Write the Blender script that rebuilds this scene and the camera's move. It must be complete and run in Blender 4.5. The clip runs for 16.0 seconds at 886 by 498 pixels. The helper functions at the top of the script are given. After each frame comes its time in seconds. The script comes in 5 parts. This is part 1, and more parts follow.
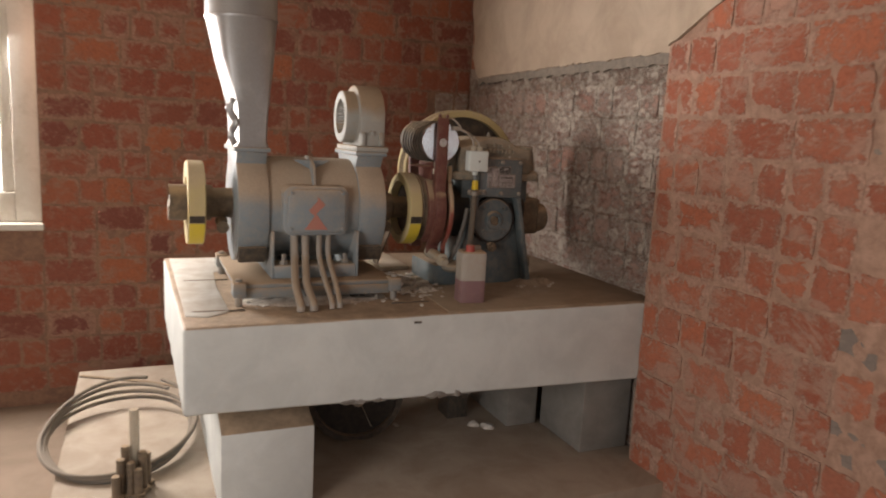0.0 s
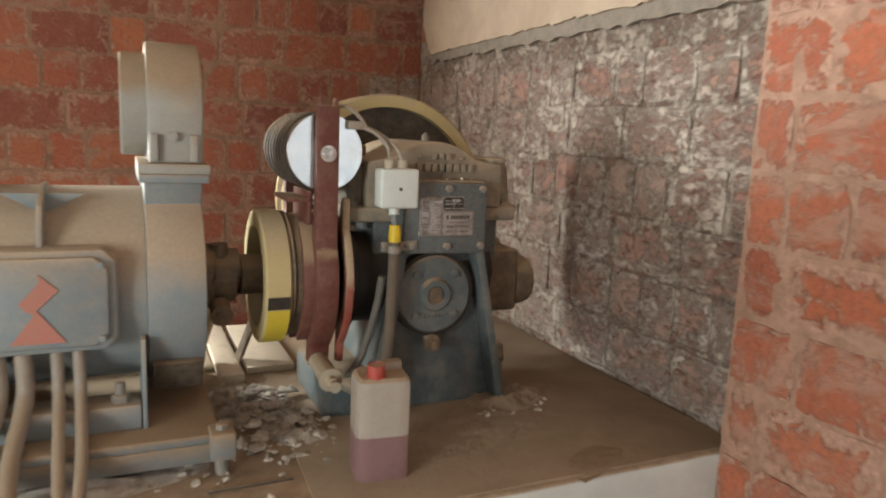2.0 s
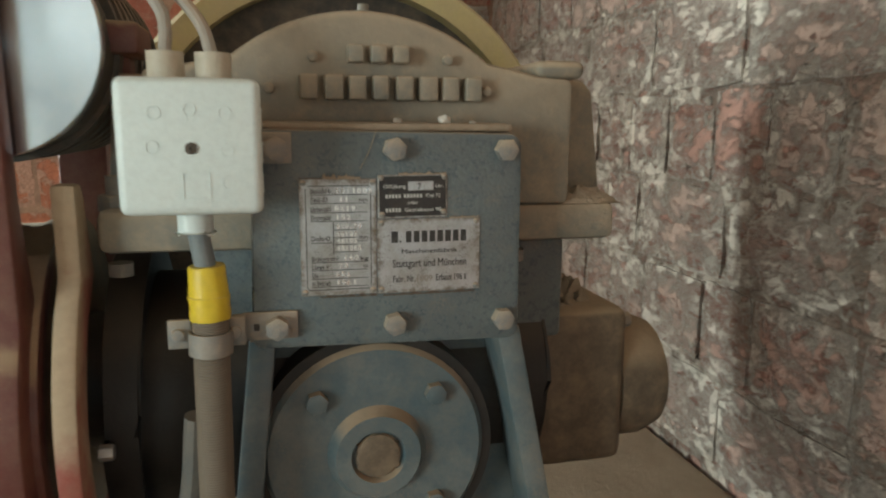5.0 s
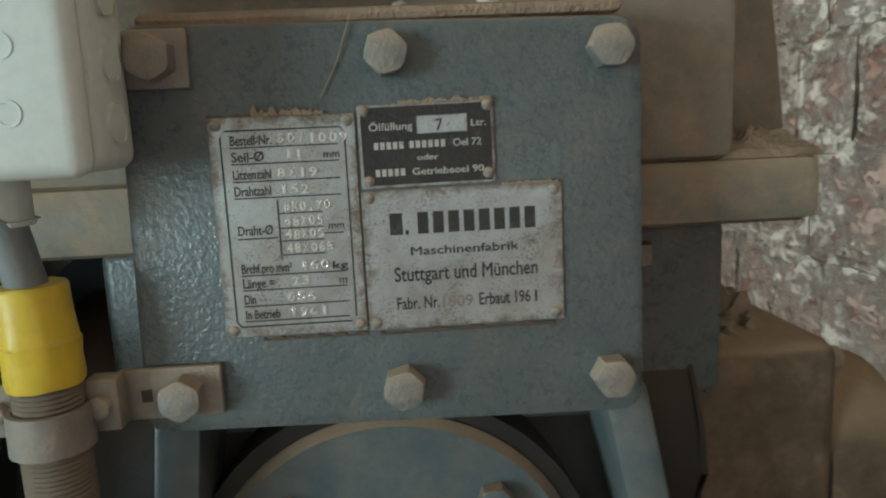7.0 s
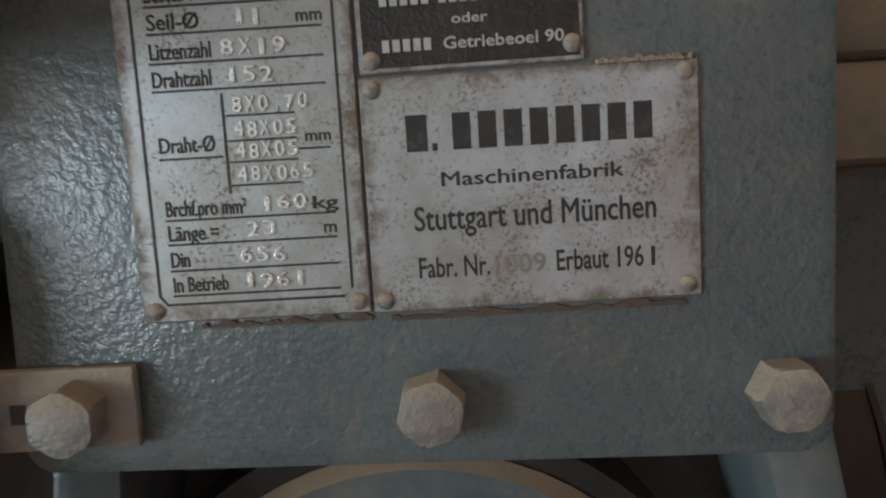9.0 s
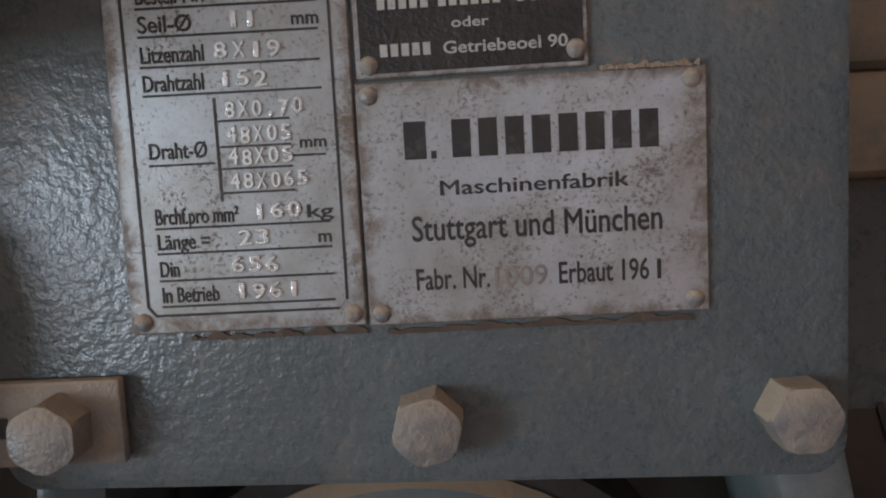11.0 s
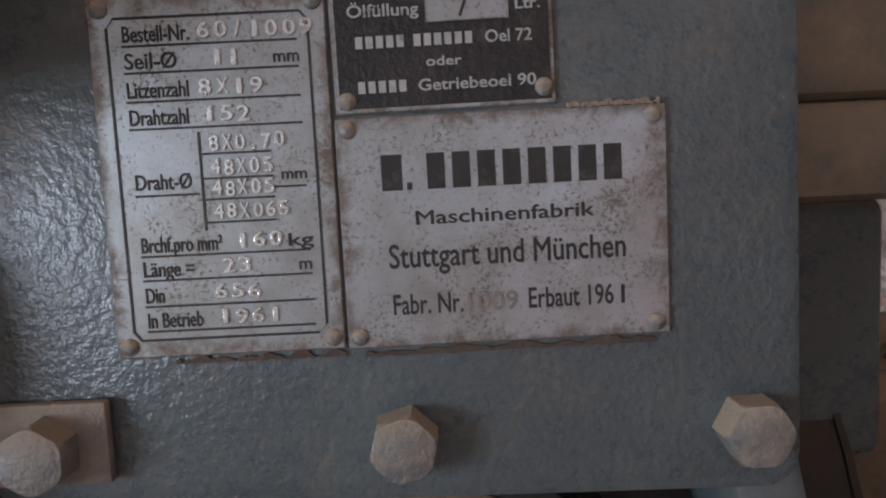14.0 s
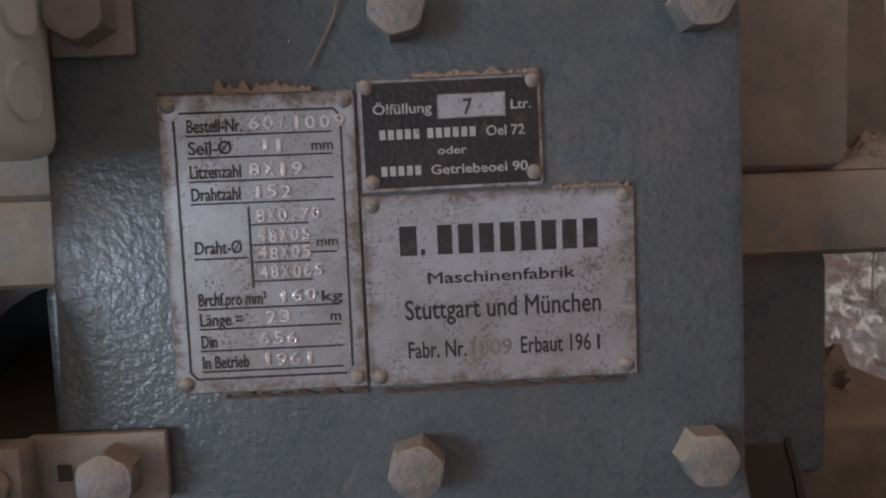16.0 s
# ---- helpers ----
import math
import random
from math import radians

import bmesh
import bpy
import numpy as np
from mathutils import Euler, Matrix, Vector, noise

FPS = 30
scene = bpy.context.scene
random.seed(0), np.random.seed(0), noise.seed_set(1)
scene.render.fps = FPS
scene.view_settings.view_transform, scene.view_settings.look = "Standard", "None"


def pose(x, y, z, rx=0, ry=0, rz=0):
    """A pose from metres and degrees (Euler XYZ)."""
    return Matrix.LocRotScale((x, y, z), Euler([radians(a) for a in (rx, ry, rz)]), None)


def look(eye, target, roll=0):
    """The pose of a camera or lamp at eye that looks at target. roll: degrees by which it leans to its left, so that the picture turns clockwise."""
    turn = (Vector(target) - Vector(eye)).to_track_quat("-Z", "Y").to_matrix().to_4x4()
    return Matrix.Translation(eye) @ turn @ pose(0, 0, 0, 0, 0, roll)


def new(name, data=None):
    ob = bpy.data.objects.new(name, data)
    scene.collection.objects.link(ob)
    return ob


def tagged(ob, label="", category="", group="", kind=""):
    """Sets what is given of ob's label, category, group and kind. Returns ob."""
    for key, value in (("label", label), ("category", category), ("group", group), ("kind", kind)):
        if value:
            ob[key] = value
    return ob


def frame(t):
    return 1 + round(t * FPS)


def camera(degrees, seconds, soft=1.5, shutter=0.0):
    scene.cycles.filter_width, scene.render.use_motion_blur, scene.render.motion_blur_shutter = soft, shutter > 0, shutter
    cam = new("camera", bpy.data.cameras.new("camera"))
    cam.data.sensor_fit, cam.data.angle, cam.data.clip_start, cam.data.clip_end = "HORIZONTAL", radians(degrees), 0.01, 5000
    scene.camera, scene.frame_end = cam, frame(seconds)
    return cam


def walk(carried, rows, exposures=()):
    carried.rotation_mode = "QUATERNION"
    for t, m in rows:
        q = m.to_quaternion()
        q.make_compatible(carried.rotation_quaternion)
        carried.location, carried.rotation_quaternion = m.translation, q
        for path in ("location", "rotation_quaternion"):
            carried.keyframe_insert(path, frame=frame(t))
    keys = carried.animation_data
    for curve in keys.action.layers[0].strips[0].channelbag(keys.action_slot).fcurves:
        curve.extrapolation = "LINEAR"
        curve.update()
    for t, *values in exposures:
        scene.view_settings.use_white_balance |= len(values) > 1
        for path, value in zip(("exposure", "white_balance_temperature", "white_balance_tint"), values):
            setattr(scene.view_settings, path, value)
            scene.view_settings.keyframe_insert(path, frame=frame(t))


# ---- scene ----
cam = camera(64.4, 16.0, soft=2.0, shutter=0.5)
PATH = [
    (0, (0.052, -0.114, 1.621), (0.844, 1.694, 1.295), 3.0),
    (0.5, (0.141, 0.232, 1.646), (0.982, 2.007, 1.268), 3.5),
    (1, (0.411, 0.541, 1.628), (1.123, 2.382, 1.308), 2.5),
    (1.5, (0.648, 0.773, 1.631), (1.384, 2.609, 1.336), 1.6),
    (2, (0.805, 1.109, 1.629), (1.63, 2.903, 1.309), 2.5),
    (2.5, (0.906, 1.313, 1.624), (1.683, 3.117, 1.243), 3.5),
    (3, (1.112, 1.514, 1.622), (1.715, 3.375, 1.202), 2.9),
    (3.5, (1.216, 1.685, 1.598), (1.67, 3.59, 1.193), 2.0),
    (4, (1.272, 1.867, 1.597), (1.821, 3.753, 1.219), 2.2),
    (4.2, (1.296, 1.91, 1.585), (1.858, 3.795, 1.226), 1.7),
    (6.3, (1.464, 2.219, 1.493), (1.724, 4.167, 1.121), -0.9),
    (6.5, (1.462, 2.244, 1.498), (1.705, 4.183, 1.072), -0.6),
    (7, (1.48, 2.28, 1.479), (1.601, 4.248, 1.149), -2.6),
    (7.5, (1.481, 2.312, 1.46), (1.553, 4.29, 1.177), -3.5),
    (8, (1.483, 2.347, 1.444), (1.512, 4.329, 1.182), -4.0),
    (8.5, (1.485, 2.371, 1.439), (1.455, 4.358, 1.215), -3.5),
    (9, (1.487, 2.388, 1.437), (1.447, 4.372, 1.186), -3.3),
    (9.2, (1.489, 2.393, 1.435), (1.424, 4.379, 1.207), -3.2),
    (11.3, (1.487, 2.394, 1.436), (1.455, 4.383, 1.226), -2.7),
    (11.5, (1.485, 2.396, 1.433), (1.467, 4.387, 1.24), -2.7),
    (12, (1.486, 2.396, 1.437), (1.471, 4.383, 1.212), -2.6),
    (12.5, (1.487, 2.393, 1.437), (1.475, 4.381, 1.22), -2.5),
    (13, (1.488, 2.395, 1.437), (1.482, 4.383, 1.22), -2.7),
    (13.5, (1.49, 2.39, 1.44), (1.489, 4.378, 1.224), -2.7),
    (14, (1.489, 2.386, 1.442), (1.505, 4.376, 1.238), -2.8),
    (14.5, (1.489, 2.389, 1.444), (1.502, 4.379, 1.238), -2.8),
    (15, (1.492, 2.382, 1.451), (1.51, 4.373, 1.26), -2.7),
    (15.5, (1.489, 2.371, 1.457), (1.52, 4.361, 1.262), -2.6),
    (16, (1.483, 2.352, 1.458), (1.541, 4.344, 1.291), -2.3),
]
EXPOSURES = [(0.0, -0.78, 6750, 15), (1.5, -0.13, 6450, 8), (3.0, 0.22, 6150, -1), (4.2, 0.25, 5950, -6), (6.5, 0.25, 5350, -13), (7.5, 0.15, 5200, -14), (9.0, -0.03, 5400, -1), (12.0, -0.10, 5350, 8), (16.0, -0.13, 5250, 12)]
walk(cam, [(t, look(eye, target, roll)) for t, eye, target, roll in PATH], EXPOSURES)

# world, lights
world = bpy.data.worlds.new("sky")
scene.world = world
world.use_nodes = True
wn = world.node_tree.nodes
sky = wn.new("ShaderNodeTexSky")
sky.sky_type, sky.sun_disc, sky.sun_elevation, sky.sun_rotation = "NISHITA", False, radians(38), radians(250)
world.node_tree.links.new(sky.outputs[0], wn["Background"].inputs[0])
wn["Background"].inputs[1].default_value = 0.12


def area(name, m, sx, sy, power, colour):
    d = bpy.data.lights.new(name, "AREA")
    d.shape, d.size, d.size_y, d.energy, d.color = "RECTANGLE", sx, sy, power, colour
    ob = new(name, d)
    ob.matrix_world = m
    return ob


area("window_light_left", look((-2.36, -0.35, 1.6), (0, -0.2, 1.3)), 1.7, 1.35, 122, (1.0, 0.97, 0.93))
area("window_light_right", look((2.02, -0.2, 1.5), (0, 0.0, 1.45)), 1.6, 0.7, 9, (0.90, 0.97, 1.0))
# Weak unseen fill from behind, added to soften the right wall's shadow.
area("fill_light_rear", look((-0.8, -2.16, 1.6), (0.2, 1.0, 1.3)), 1.2, 1.3, 5, (0.92, 0.97, 1.0))
area("window_light_back", look((-1.05, 4.28, 1.94), (-1.05, 0, 1.3)), 1.1, 0.95, 245, (1.0, 0.97, 0.92))


# materials
def ramp(nt, fac, stops):
    n = nt.nodes.new("ShaderNodeValToRGB")
    el = n.color_ramp.elements
    while len(el) < len(stops):
        el.new(0.5)
    for e, (p, c) in zip(el, stops):
        e.position, e.color = p, (*c, 1) if len(c) == 3 else c
    nt.links.new(fac, n.inputs[0])
    return n.outputs[0]


def noise_tex(nt, vec, scale, detail=5.0, rough=0.6, dist=0.0):
    n = nt.nodes.new("ShaderNodeTexNoise")
    n.inputs["Scale"].default_value, n.inputs["Detail"].default_value = scale, detail
    n.inputs["Roughness"].default_value, n.inputs["Distortion"].default_value = rough, dist
    nt.links.new(vec, n.inputs["Vector"])
    return n.outputs["Fac"]


def math_node(nt, op, a, b=0.0, clamp=False):
    n = nt.nodes.new("ShaderNodeMath")
    n.operation, n.use_clamp = op, clamp
    for i, v in ((0, a), (1, b)):
        if isinstance(v, (int, float)):
            n.inputs[i].default_value = v
        else:
            nt.links.new(v, n.inputs[i])
    return n.outputs[0]


def mix(nt, fac, a, b):
    n = nt.nodes.new("ShaderNodeMix")
    n.data_type = "RGBA"
    for sock, v in ((n.inputs[0], fac), (n.inputs[6], a), (n.inputs[7], b)):
        if isinstance(v, (int, float)):
            sock.default_value = v
        elif isinstance(v, tuple):
            sock.default_value = (*v, 1)
        else:
            nt.links.new(v, sock)
    return n.outputs[2]


def step(nt, v, lo, hi):
    n = nt.nodes.new("ShaderNodeMapRange")
    n.interpolation_type = "SMOOTHSTEP"
    nt.links.new(v, n.inputs[0])
    n.inputs[1].default_value, n.inputs[2].default_value = lo, hi
    return n.outputs[0]


def start(name):
    m = bpy.data.materials.new(name)
    m.use_nodes = True
    nt = m.node_tree
    bsdf = nt.nodes["Principled BSDF"]
    tc = nt.nodes.new("ShaderNodeTexCoord")
    return m, nt, bsdf, tc


def relief(nt, bsdf, height, strength, distance):
    b = nt.nodes.new("ShaderNodeBump")
    b.inputs["Strength"].default_value, b.inputs["Distance"].default_value = strength, distance
    nt.links.new(height, b.inputs["Height"])
    nt.links.new(b.outputs[0], bsdf.inputs["Normal"])


DUST = (0.36, 0.26, 0.165)


def painted(name, colour, worn, rough=0.45, metal=0.0, scale=14.0, dust=0.5, film=0.12, grain=220.0, bump=0.25, dust_colour=DUST, wear=0.62, lie=(0.55, 1.05), speck=40.0, stain=0.0):
    """Paint or metal with worn patches, fine relief and dust that has settled on upward faces."""
    m, nt, bsdf, tc = start(name)
    v = tc.outputs["Object"]
    big, fine = noise_tex(nt, v, scale, 6), noise_tex(nt, v, grain, 3)
    c = mix(nt, step(nt, big, wear - 0.08, wear + 0.08), colour, worn)
    c = mix(nt, math_node(nt, "MULTIPLY", step(nt, fine, 0.35, 0.75), 0.18), c, tuple(0.55 * q for q in colour))
    sep = nt.nodes.new("ShaderNodeSeparateXYZ")
    nt.links.new(tc.outputs["Normal"], sep.inputs[0])
    mid = noise_tex(nt, v, 9.0, 8, 0.7)
    up = math_node(nt, "ADD", math_node(nt, "MULTIPLY", mid, 0.7), sep.outputs[2])
    lying = math_node(nt, "MULTIPLY", step(nt, up, *lie), dust)
    thin = math_node(nt, "MULTIPLY", step(nt, noise_tex(nt, v, speck, 8, 0.75), 0.3, 0.75), film)
    d = math_node(nt, "MAXIMUM", lying, thin)
    if stain:
        patch = math_node(nt, "MULTIPLY", step(nt, noise_tex(nt, v, 17.0, 9, 0.72, 0.4), 0.46, 0.72), step(nt, noise_tex(nt, v, 420.0, 3, 0.7), 0.30, 0.62))
        d = math_node(nt, "MAXIMUM", d, math_node(nt, "MULTIPLY", patch, stain))
    dc = mix(nt, noise_tex(nt, v, 120.0, 3), tuple(0.8 * q for q in dust_colour), tuple(1.15 * q for q in dust_colour))
    nt.links.new(mix(nt, d, c, dc), bsdf.inputs["Base Color"])
    r = math_node(nt, "ADD", math_node(nt, "MULTIPLY", d, 0.95 - rough), rough, True)
    nt.links.new(r, bsdf.inputs["Roughness"])
    if metal:
        nt.links.new(math_node(nt, "MULTIPLY", math_node(nt, "SUBTRACT", 1.0, d, True), metal), bsdf.inputs["Metallic"])
    relief(nt, bsdf, math_node(nt, "ADD", fine, math_node(nt, "MULTIPLY", mid, 0.6)), bump, 0.0015)
    return m


def masonry(name, reds, mortar, smear=0.5, paint=None, cover=0.5, soot=0.25, bump=0.7):
    """Brick with its own tone, smeared with mortar, or with flaking limewash."""
    m, nt, bsdf, tc = start(name)
    geo = nt.nodes.new("ShaderNodeObjectInfo")
    shift = nt.nodes.new("ShaderNodeVectorMath")
    shift.operation = "ADD"
    comb = nt.nodes.new("ShaderNodeCombineXYZ")
    for i, k in enumerate((37.0, 11.0, 73.0)):
        nt.links.new(math_node(nt, "MULTIPLY", geo.outputs["Random"], k), comb.inputs[i])
    nt.links.new(tc.outputs["Object"], shift.inputs[0])
    nt.links.new(comb.outputs[0], shift.inputs[1])
    v = shift.outputs[0]
    tone = ramp(nt, geo.outputs["Random"], [(i / (len(reds) - 1), c) for i, c in enumerate(reds)])
    a, b, f = noise_tex(nt, v, 22.0, 7, 0.65, 0.6), noise_tex(nt, v, 75.0, 5, 0.7), noise_tex(nt, v, 260.0, 3)
    c = mix(nt, math_node(nt, "MULTIPLY", step(nt, b, 0.4, 0.75), 0.5), tone, tuple(0.5 * q for q in reds[0]))
    c = mix(nt, math_node(nt, "MULTIPLY", step(nt, a, 0.62, 0.75), soot), c, (0.05, 0.028, 0.022))
    s = step(nt, math_node(nt, "ADD", a, math_node(nt, "MULTIPLY", b, 0.5)), 0.82 - 0.15 * smear, 1.10 - 0.15 * smear)
    s = math_node(nt, "MULTIPLY", s, 0.85)
    sep = nt.nodes.new("ShaderNodeSeparateXYZ")
    nt.links.new(tc.outputs["Generated"], sep.inputs[0])
    du = math_node(nt, "MULTIPLY", math_node(nt, "MINIMUM", sep.outputs[0], math_node(nt, "SUBTRACT", 1.0, sep.outputs[0])), 0.19)
    dw = math_node(nt, "MULTIPLY", math_node(nt, "MINIMUM", sep.outputs[2], math_node(nt, "SUBTRACT", 1.0, sep.outputs[2])), 0.135)
    rim = math_node(nt, "MINIMUM", du, dw)
    wide = math_node(nt, "MULTIPLY", step(nt, math_node(nt, "FRACT", math_node(nt, "MULTIPLY", geo.outputs["Random"], 17.3)), 0.55, 1.0), 0.022)
    wander = math_node(nt, "MULTIPLY", math_node(nt, "SUBTRACT", noise_tex(nt, v, 26.0, 8, 0.68, 0.8), 0.5), 0.17)
    edge = math_node(nt, "SUBTRACT", 1.0, step(nt, math_node(nt, "ADD", math_node(nt, "SUBTRACT", rim, wide), wander), 0.0, 0.013), True)
    s = math_node(nt, "MAXIMUM", s, math_node(nt, "MULTIPLY", edge, 0.93))
    dull = mix(nt, step(nt, b, 0.3, 0.7), tuple(0.62 * q for q in mortar), tuple(1.12 * q for q in mortar))
    c = mix(nt, s, c, dull)
    b = math_node(nt, "ADD", b, math_node(nt, "MULTIPLY", s, 0.5))
    where = nt.nodes.new("ShaderNodeNewGeometry")
    stretch = nt.nodes.new("ShaderNodeMapping")
    stretch.inputs["Scale"].default_value = (0.8, 0.8, 1.5)
    nt.links.new(where.outputs["Position"], stretch.inputs[0])
    wide = stretch.outputs[0]
    wash = step(nt, noise_tex(nt, wide, 6.0, 9, 0.66, 0.6), 0.64 - 0.22 * smear, 0.74 - 0.22 * smear)
    washed = mix(nt, noise_tex(nt, wide, 40.0, 6, 0.7), tuple(0.62 * q for q in mortar), tuple(1.1 * q for q in mortar))
    c = mix(nt, math_node(nt, "MULTIPLY", wash, 0.72), c, washed)
    b = math_node(nt, "ADD", b, math_node(nt, "MULTIPLY", wash, 0.35))
    if paint:
        p = noise_tex(nt, wide, 25.0, 12, 0.76, 0.25)
        far = noise_tex(nt, where.outputs["Position"], 3.5, 5, 0.6)
        p = math_node(nt, "ADD", p, math_node(nt, "MULTIPLY", math_node(nt, "SUBTRACT", far, 0.5), 0.5))
        p = math_node(nt, "ADD", p, math_node(nt, "MULTIPLY", edge, 0.06))
        lime = step(nt, p, 0.60 - 0.25 * cover, 0.78 - 0.25 * cover)
        pc = mix(nt, noise_tex(nt, wide, 60.0, 8, 0.75), tuple(0.62 * q for q in paint), tuple(1.15 * q for q in paint))
        c = mix(nt, math_node(nt, "MULTIPLY", lime, 0.70), c, pc)
        chip = step(nt, noise_tex(nt, wide, 30.0, 9, 0.70, 0.3), 0.565, 0.63)
        raw = mix(nt, noise_tex(nt, wide, 90.0, 4), (0.25, 0.10, 0.07), (0.38, 0.165, 0.115))
        c = mix(nt, math_node(nt, "MULTIPLY", chip, 0.68), c, raw)
        pit = step(nt, noise_tex(nt, wide, 46.0, 5, 0.6, 0.6), 0.655, 0.70)
        c = mix(nt, math_node(nt, "MULTIPLY", pit, 0.7), c, (0.10, 0.075, 0.06))
        b = math_node(nt, "ADD", b, lime)
        b = math_node(nt, "SUBTRACT", b, math_node(nt, "ADD", math_node(nt, "MULTIPLY", chip, 0.8), math_node(nt, "MULTIPLY", pit, 1.6)))
    nt.links.new(c, bsdf.inputs["Base Color"])
    bsdf.inputs["Roughness"].default_value = 0.93
    relief(nt, bsdf, math_node(nt, "ADD", math_node(nt, "ADD", a, b), math_node(nt, "MULTIPLY", f, 0.4)), bump, 0.005)
    return m


def plaster(name, light, dark, scale=5.0, spots=(0.2, 0.13, 0.08), spot=0.15, rough=0.9, bump=0.35, dust=0.0, dust_colour=DUST):
    m, nt, bsdf, tc = start(name)
    v = tc.outputs["Object"]
    a, b, f = noise_tex(nt, v, scale, 7, 0.65, 0.4), noise_tex(nt, v, 60.0, 6, 0.7), noise_tex(nt, v, 300.0, 3)
    c = mix(nt, step(nt, a, 0.3, 0.7), dark, light)
    c = mix(nt, math_node(nt, "MULTIPLY", step(nt, b, 0.58, 0.75), spot), c, spots)
    if dust:
        sep = nt.nodes.new("ShaderNodeSeparateXYZ")
        nt.links.new(tc.outputs["Normal"], sep.inputs[0])
        up = math_node(nt, "ADD", math_node(nt, "MULTIPLY", a, 0.5), sep.outputs[2])
        dc = mix(nt, step(nt, noise_tex(nt, v, 14.0, 8, 0.75), 0.3, 0.7), tuple(0.62 * q for q in dust_colour), tuple(1.15 * q for q in dust_colour))
        c = mix(nt, math_node(nt, "MULTIPLY", step(nt, up, 0.7, 1.05), dust), c, dc)
    nt.links.new(c, bsdf.inputs["Base Color"])
    bsdf.inputs["Roughness"].default_value = rough
    relief(nt, bsdf, math_node(nt, "ADD", b, math_node(nt, "MULTIPLY", f, 0.5)), bump, 0.004)
    return m


REDS = [(0.27, 0.080, 0.050), (0.33, 0.102, 0.058), (0.20, 0.066, 0.050), (0.41, 0.140, 0.068), (0.29, 0.098, 0.064), (0.35, 0.115, 0.062), (0.235, 0.080, 0.058), (0.43, 0.150, 0.074)]
MORTAR = (0.40, 0.225, 0.160)
M_BRICK = masonry("red_brick", REDS, MORTAR, smear=0.50, soot=0.5, bump=0.9)
M_BRICK_PIER = masonry("pier_brick", [(0.42, 0.135, 0.075), (0.35, 0.108, 0.062), (0.44, 0.17, 0.105), (0.47, 0.150, 0.078), (0.32, 0.108, 0.07), (0.50, 0.17, 0.09)], (0.50, 0.315, 0.235), smear=0.62, soot=0.4, bump=0.9)
M_BRICK_LIME = masonry("limewashed_brick", [(0.36, 0.19, 0.145), (0.40, 0.245, 0.195), (0.38, 0.265, 0.215), (0.42, 0.305, 0.25)], (0.49, 0.40, 0.33), smear=0.46, paint=(0.68, 0.61, 0.525), cover=0.66, soot=0.12, bump=1.0)
M_BRICK_GREY = masonry("grey_brick", [(0.20, 0.17, 0.15), (0.25, 0.20, 0.17), (0.18, 0.15, 0.135)], (0.33, 0.27, 0.22), smear=0.6)
M_MORTAR = plaster("mortar", (0.33, 0.19, 0.125), (0.20, 0.115, 0.078), 22, (0.10, 0.06, 0.042), 0.6, bump=1.0)
M_MORTAR_PIER = plaster("pale_mortar", (0.47, 0.295, 0.215), (0.31, 0.185, 0.13), 22, (0.14, 0.085, 0.06), 0.5, bump=1.0)
M_MORTAR_LIME = masonry("limewashed_mortar", [(0.25, 0.15, 0.11), (0.29, 0.18, 0.135)], (0.34, 0.26, 0.205), smear=0.6, paint=(0.56, 0.49, 0.41), cover=0.75, soot=0.35, bump=1.0)
M_PLASTER = plaster("old_plaster", (0.52, 0.42, 0.32), (0.40, 0.31, 0.23), 4, (0.36, 0.25, 0.16), 0.2, bump=0.4)
M_PLASTER_EDGE = plaster("broken_plaster_edge", (0.29, 0.245, 0.20), (0.20, 0.17, 0.14), 30, bump=0.9)
M_WHITE_WALL = plaster("dull_wall", (0.33, 0.27, 0.22), (0.27, 0.215, 0.17), 3, bump=0.3)
M_CONCRETE = plaster("painted_concrete", (0.63, 0.655, 0.63), (0.54, 0.565, 0.545), 6, (0.40, 0.34, 0.26), 0.12, rough=0.7, bump=0.3, dust=0.95, dust_colour=(0.40, 0.29, 0.19))
# A darker grey for the two right supports and the broken edge.
M_CONCRETE_GREY = plaster("dark_grey_concrete", (0.25, 0.235, 0.21), (0.18, 0.165, 0.145), 6, (0.11, 0.09, 0.07), 0.4, bump=0.5)
M_CONCRETE_BARE_GLARE = plaster("bare_painted_concrete_with_glare", (0.66, 0.65, 0.60), (0.50, 0.45, 0.38), 9, (0.34, 0.27, 0.19), 0.45, bump=0.4)
M_DUSTSCREED = plaster("dusty_screed", (0.34, 0.255, 0.175), (0.265, 0.195, 0.13), 7, (0.20, 0.14, 0.09), 0.35, bump=0.5)
M_FLOOR = plaster("dusty_floor", (0.28, 0.21, 0.155), (0.20, 0.15, 0.105), 3, (0.17, 0.12, 0.085), 0.4, bump=0.6)
M_PLINTH = plaster("pale_screed", (0.42, 0.355, 0.28), (0.32, 0.255, 0.195), 5, (0.24, 0.18, 0.12), 0.35, bump=0.5)
M_BLUE = painted("blue_grey_machine_paint", (0.215, 0.275, 0.31), (0.26, 0.31, 0.335), 0.38, 0, 10, 0.93, 0.36, dust_colour=(0.46, 0.36, 0.26), lie=(0.22, 0.78))
M_GREEN = painted("grey_green_machine_paint", (0.072, 0.108, 0.124), (0.125, 0.15, 0.155), 0.33, 0, 16, 0.9, 0.22, 330.0, 0.16, wear=0.55, stain=0.35)
M_HAMMER = painted("hammered_grey_green_paint", (0.098, 0.122, 0.131), (0.116, 0.142, 0.149), 0.25, 0, 22, 0.85, 0.12, 330.0, 0.40, (0.30, 0.23, 0.16), 0.56, speck=170.0, stain=0.55)
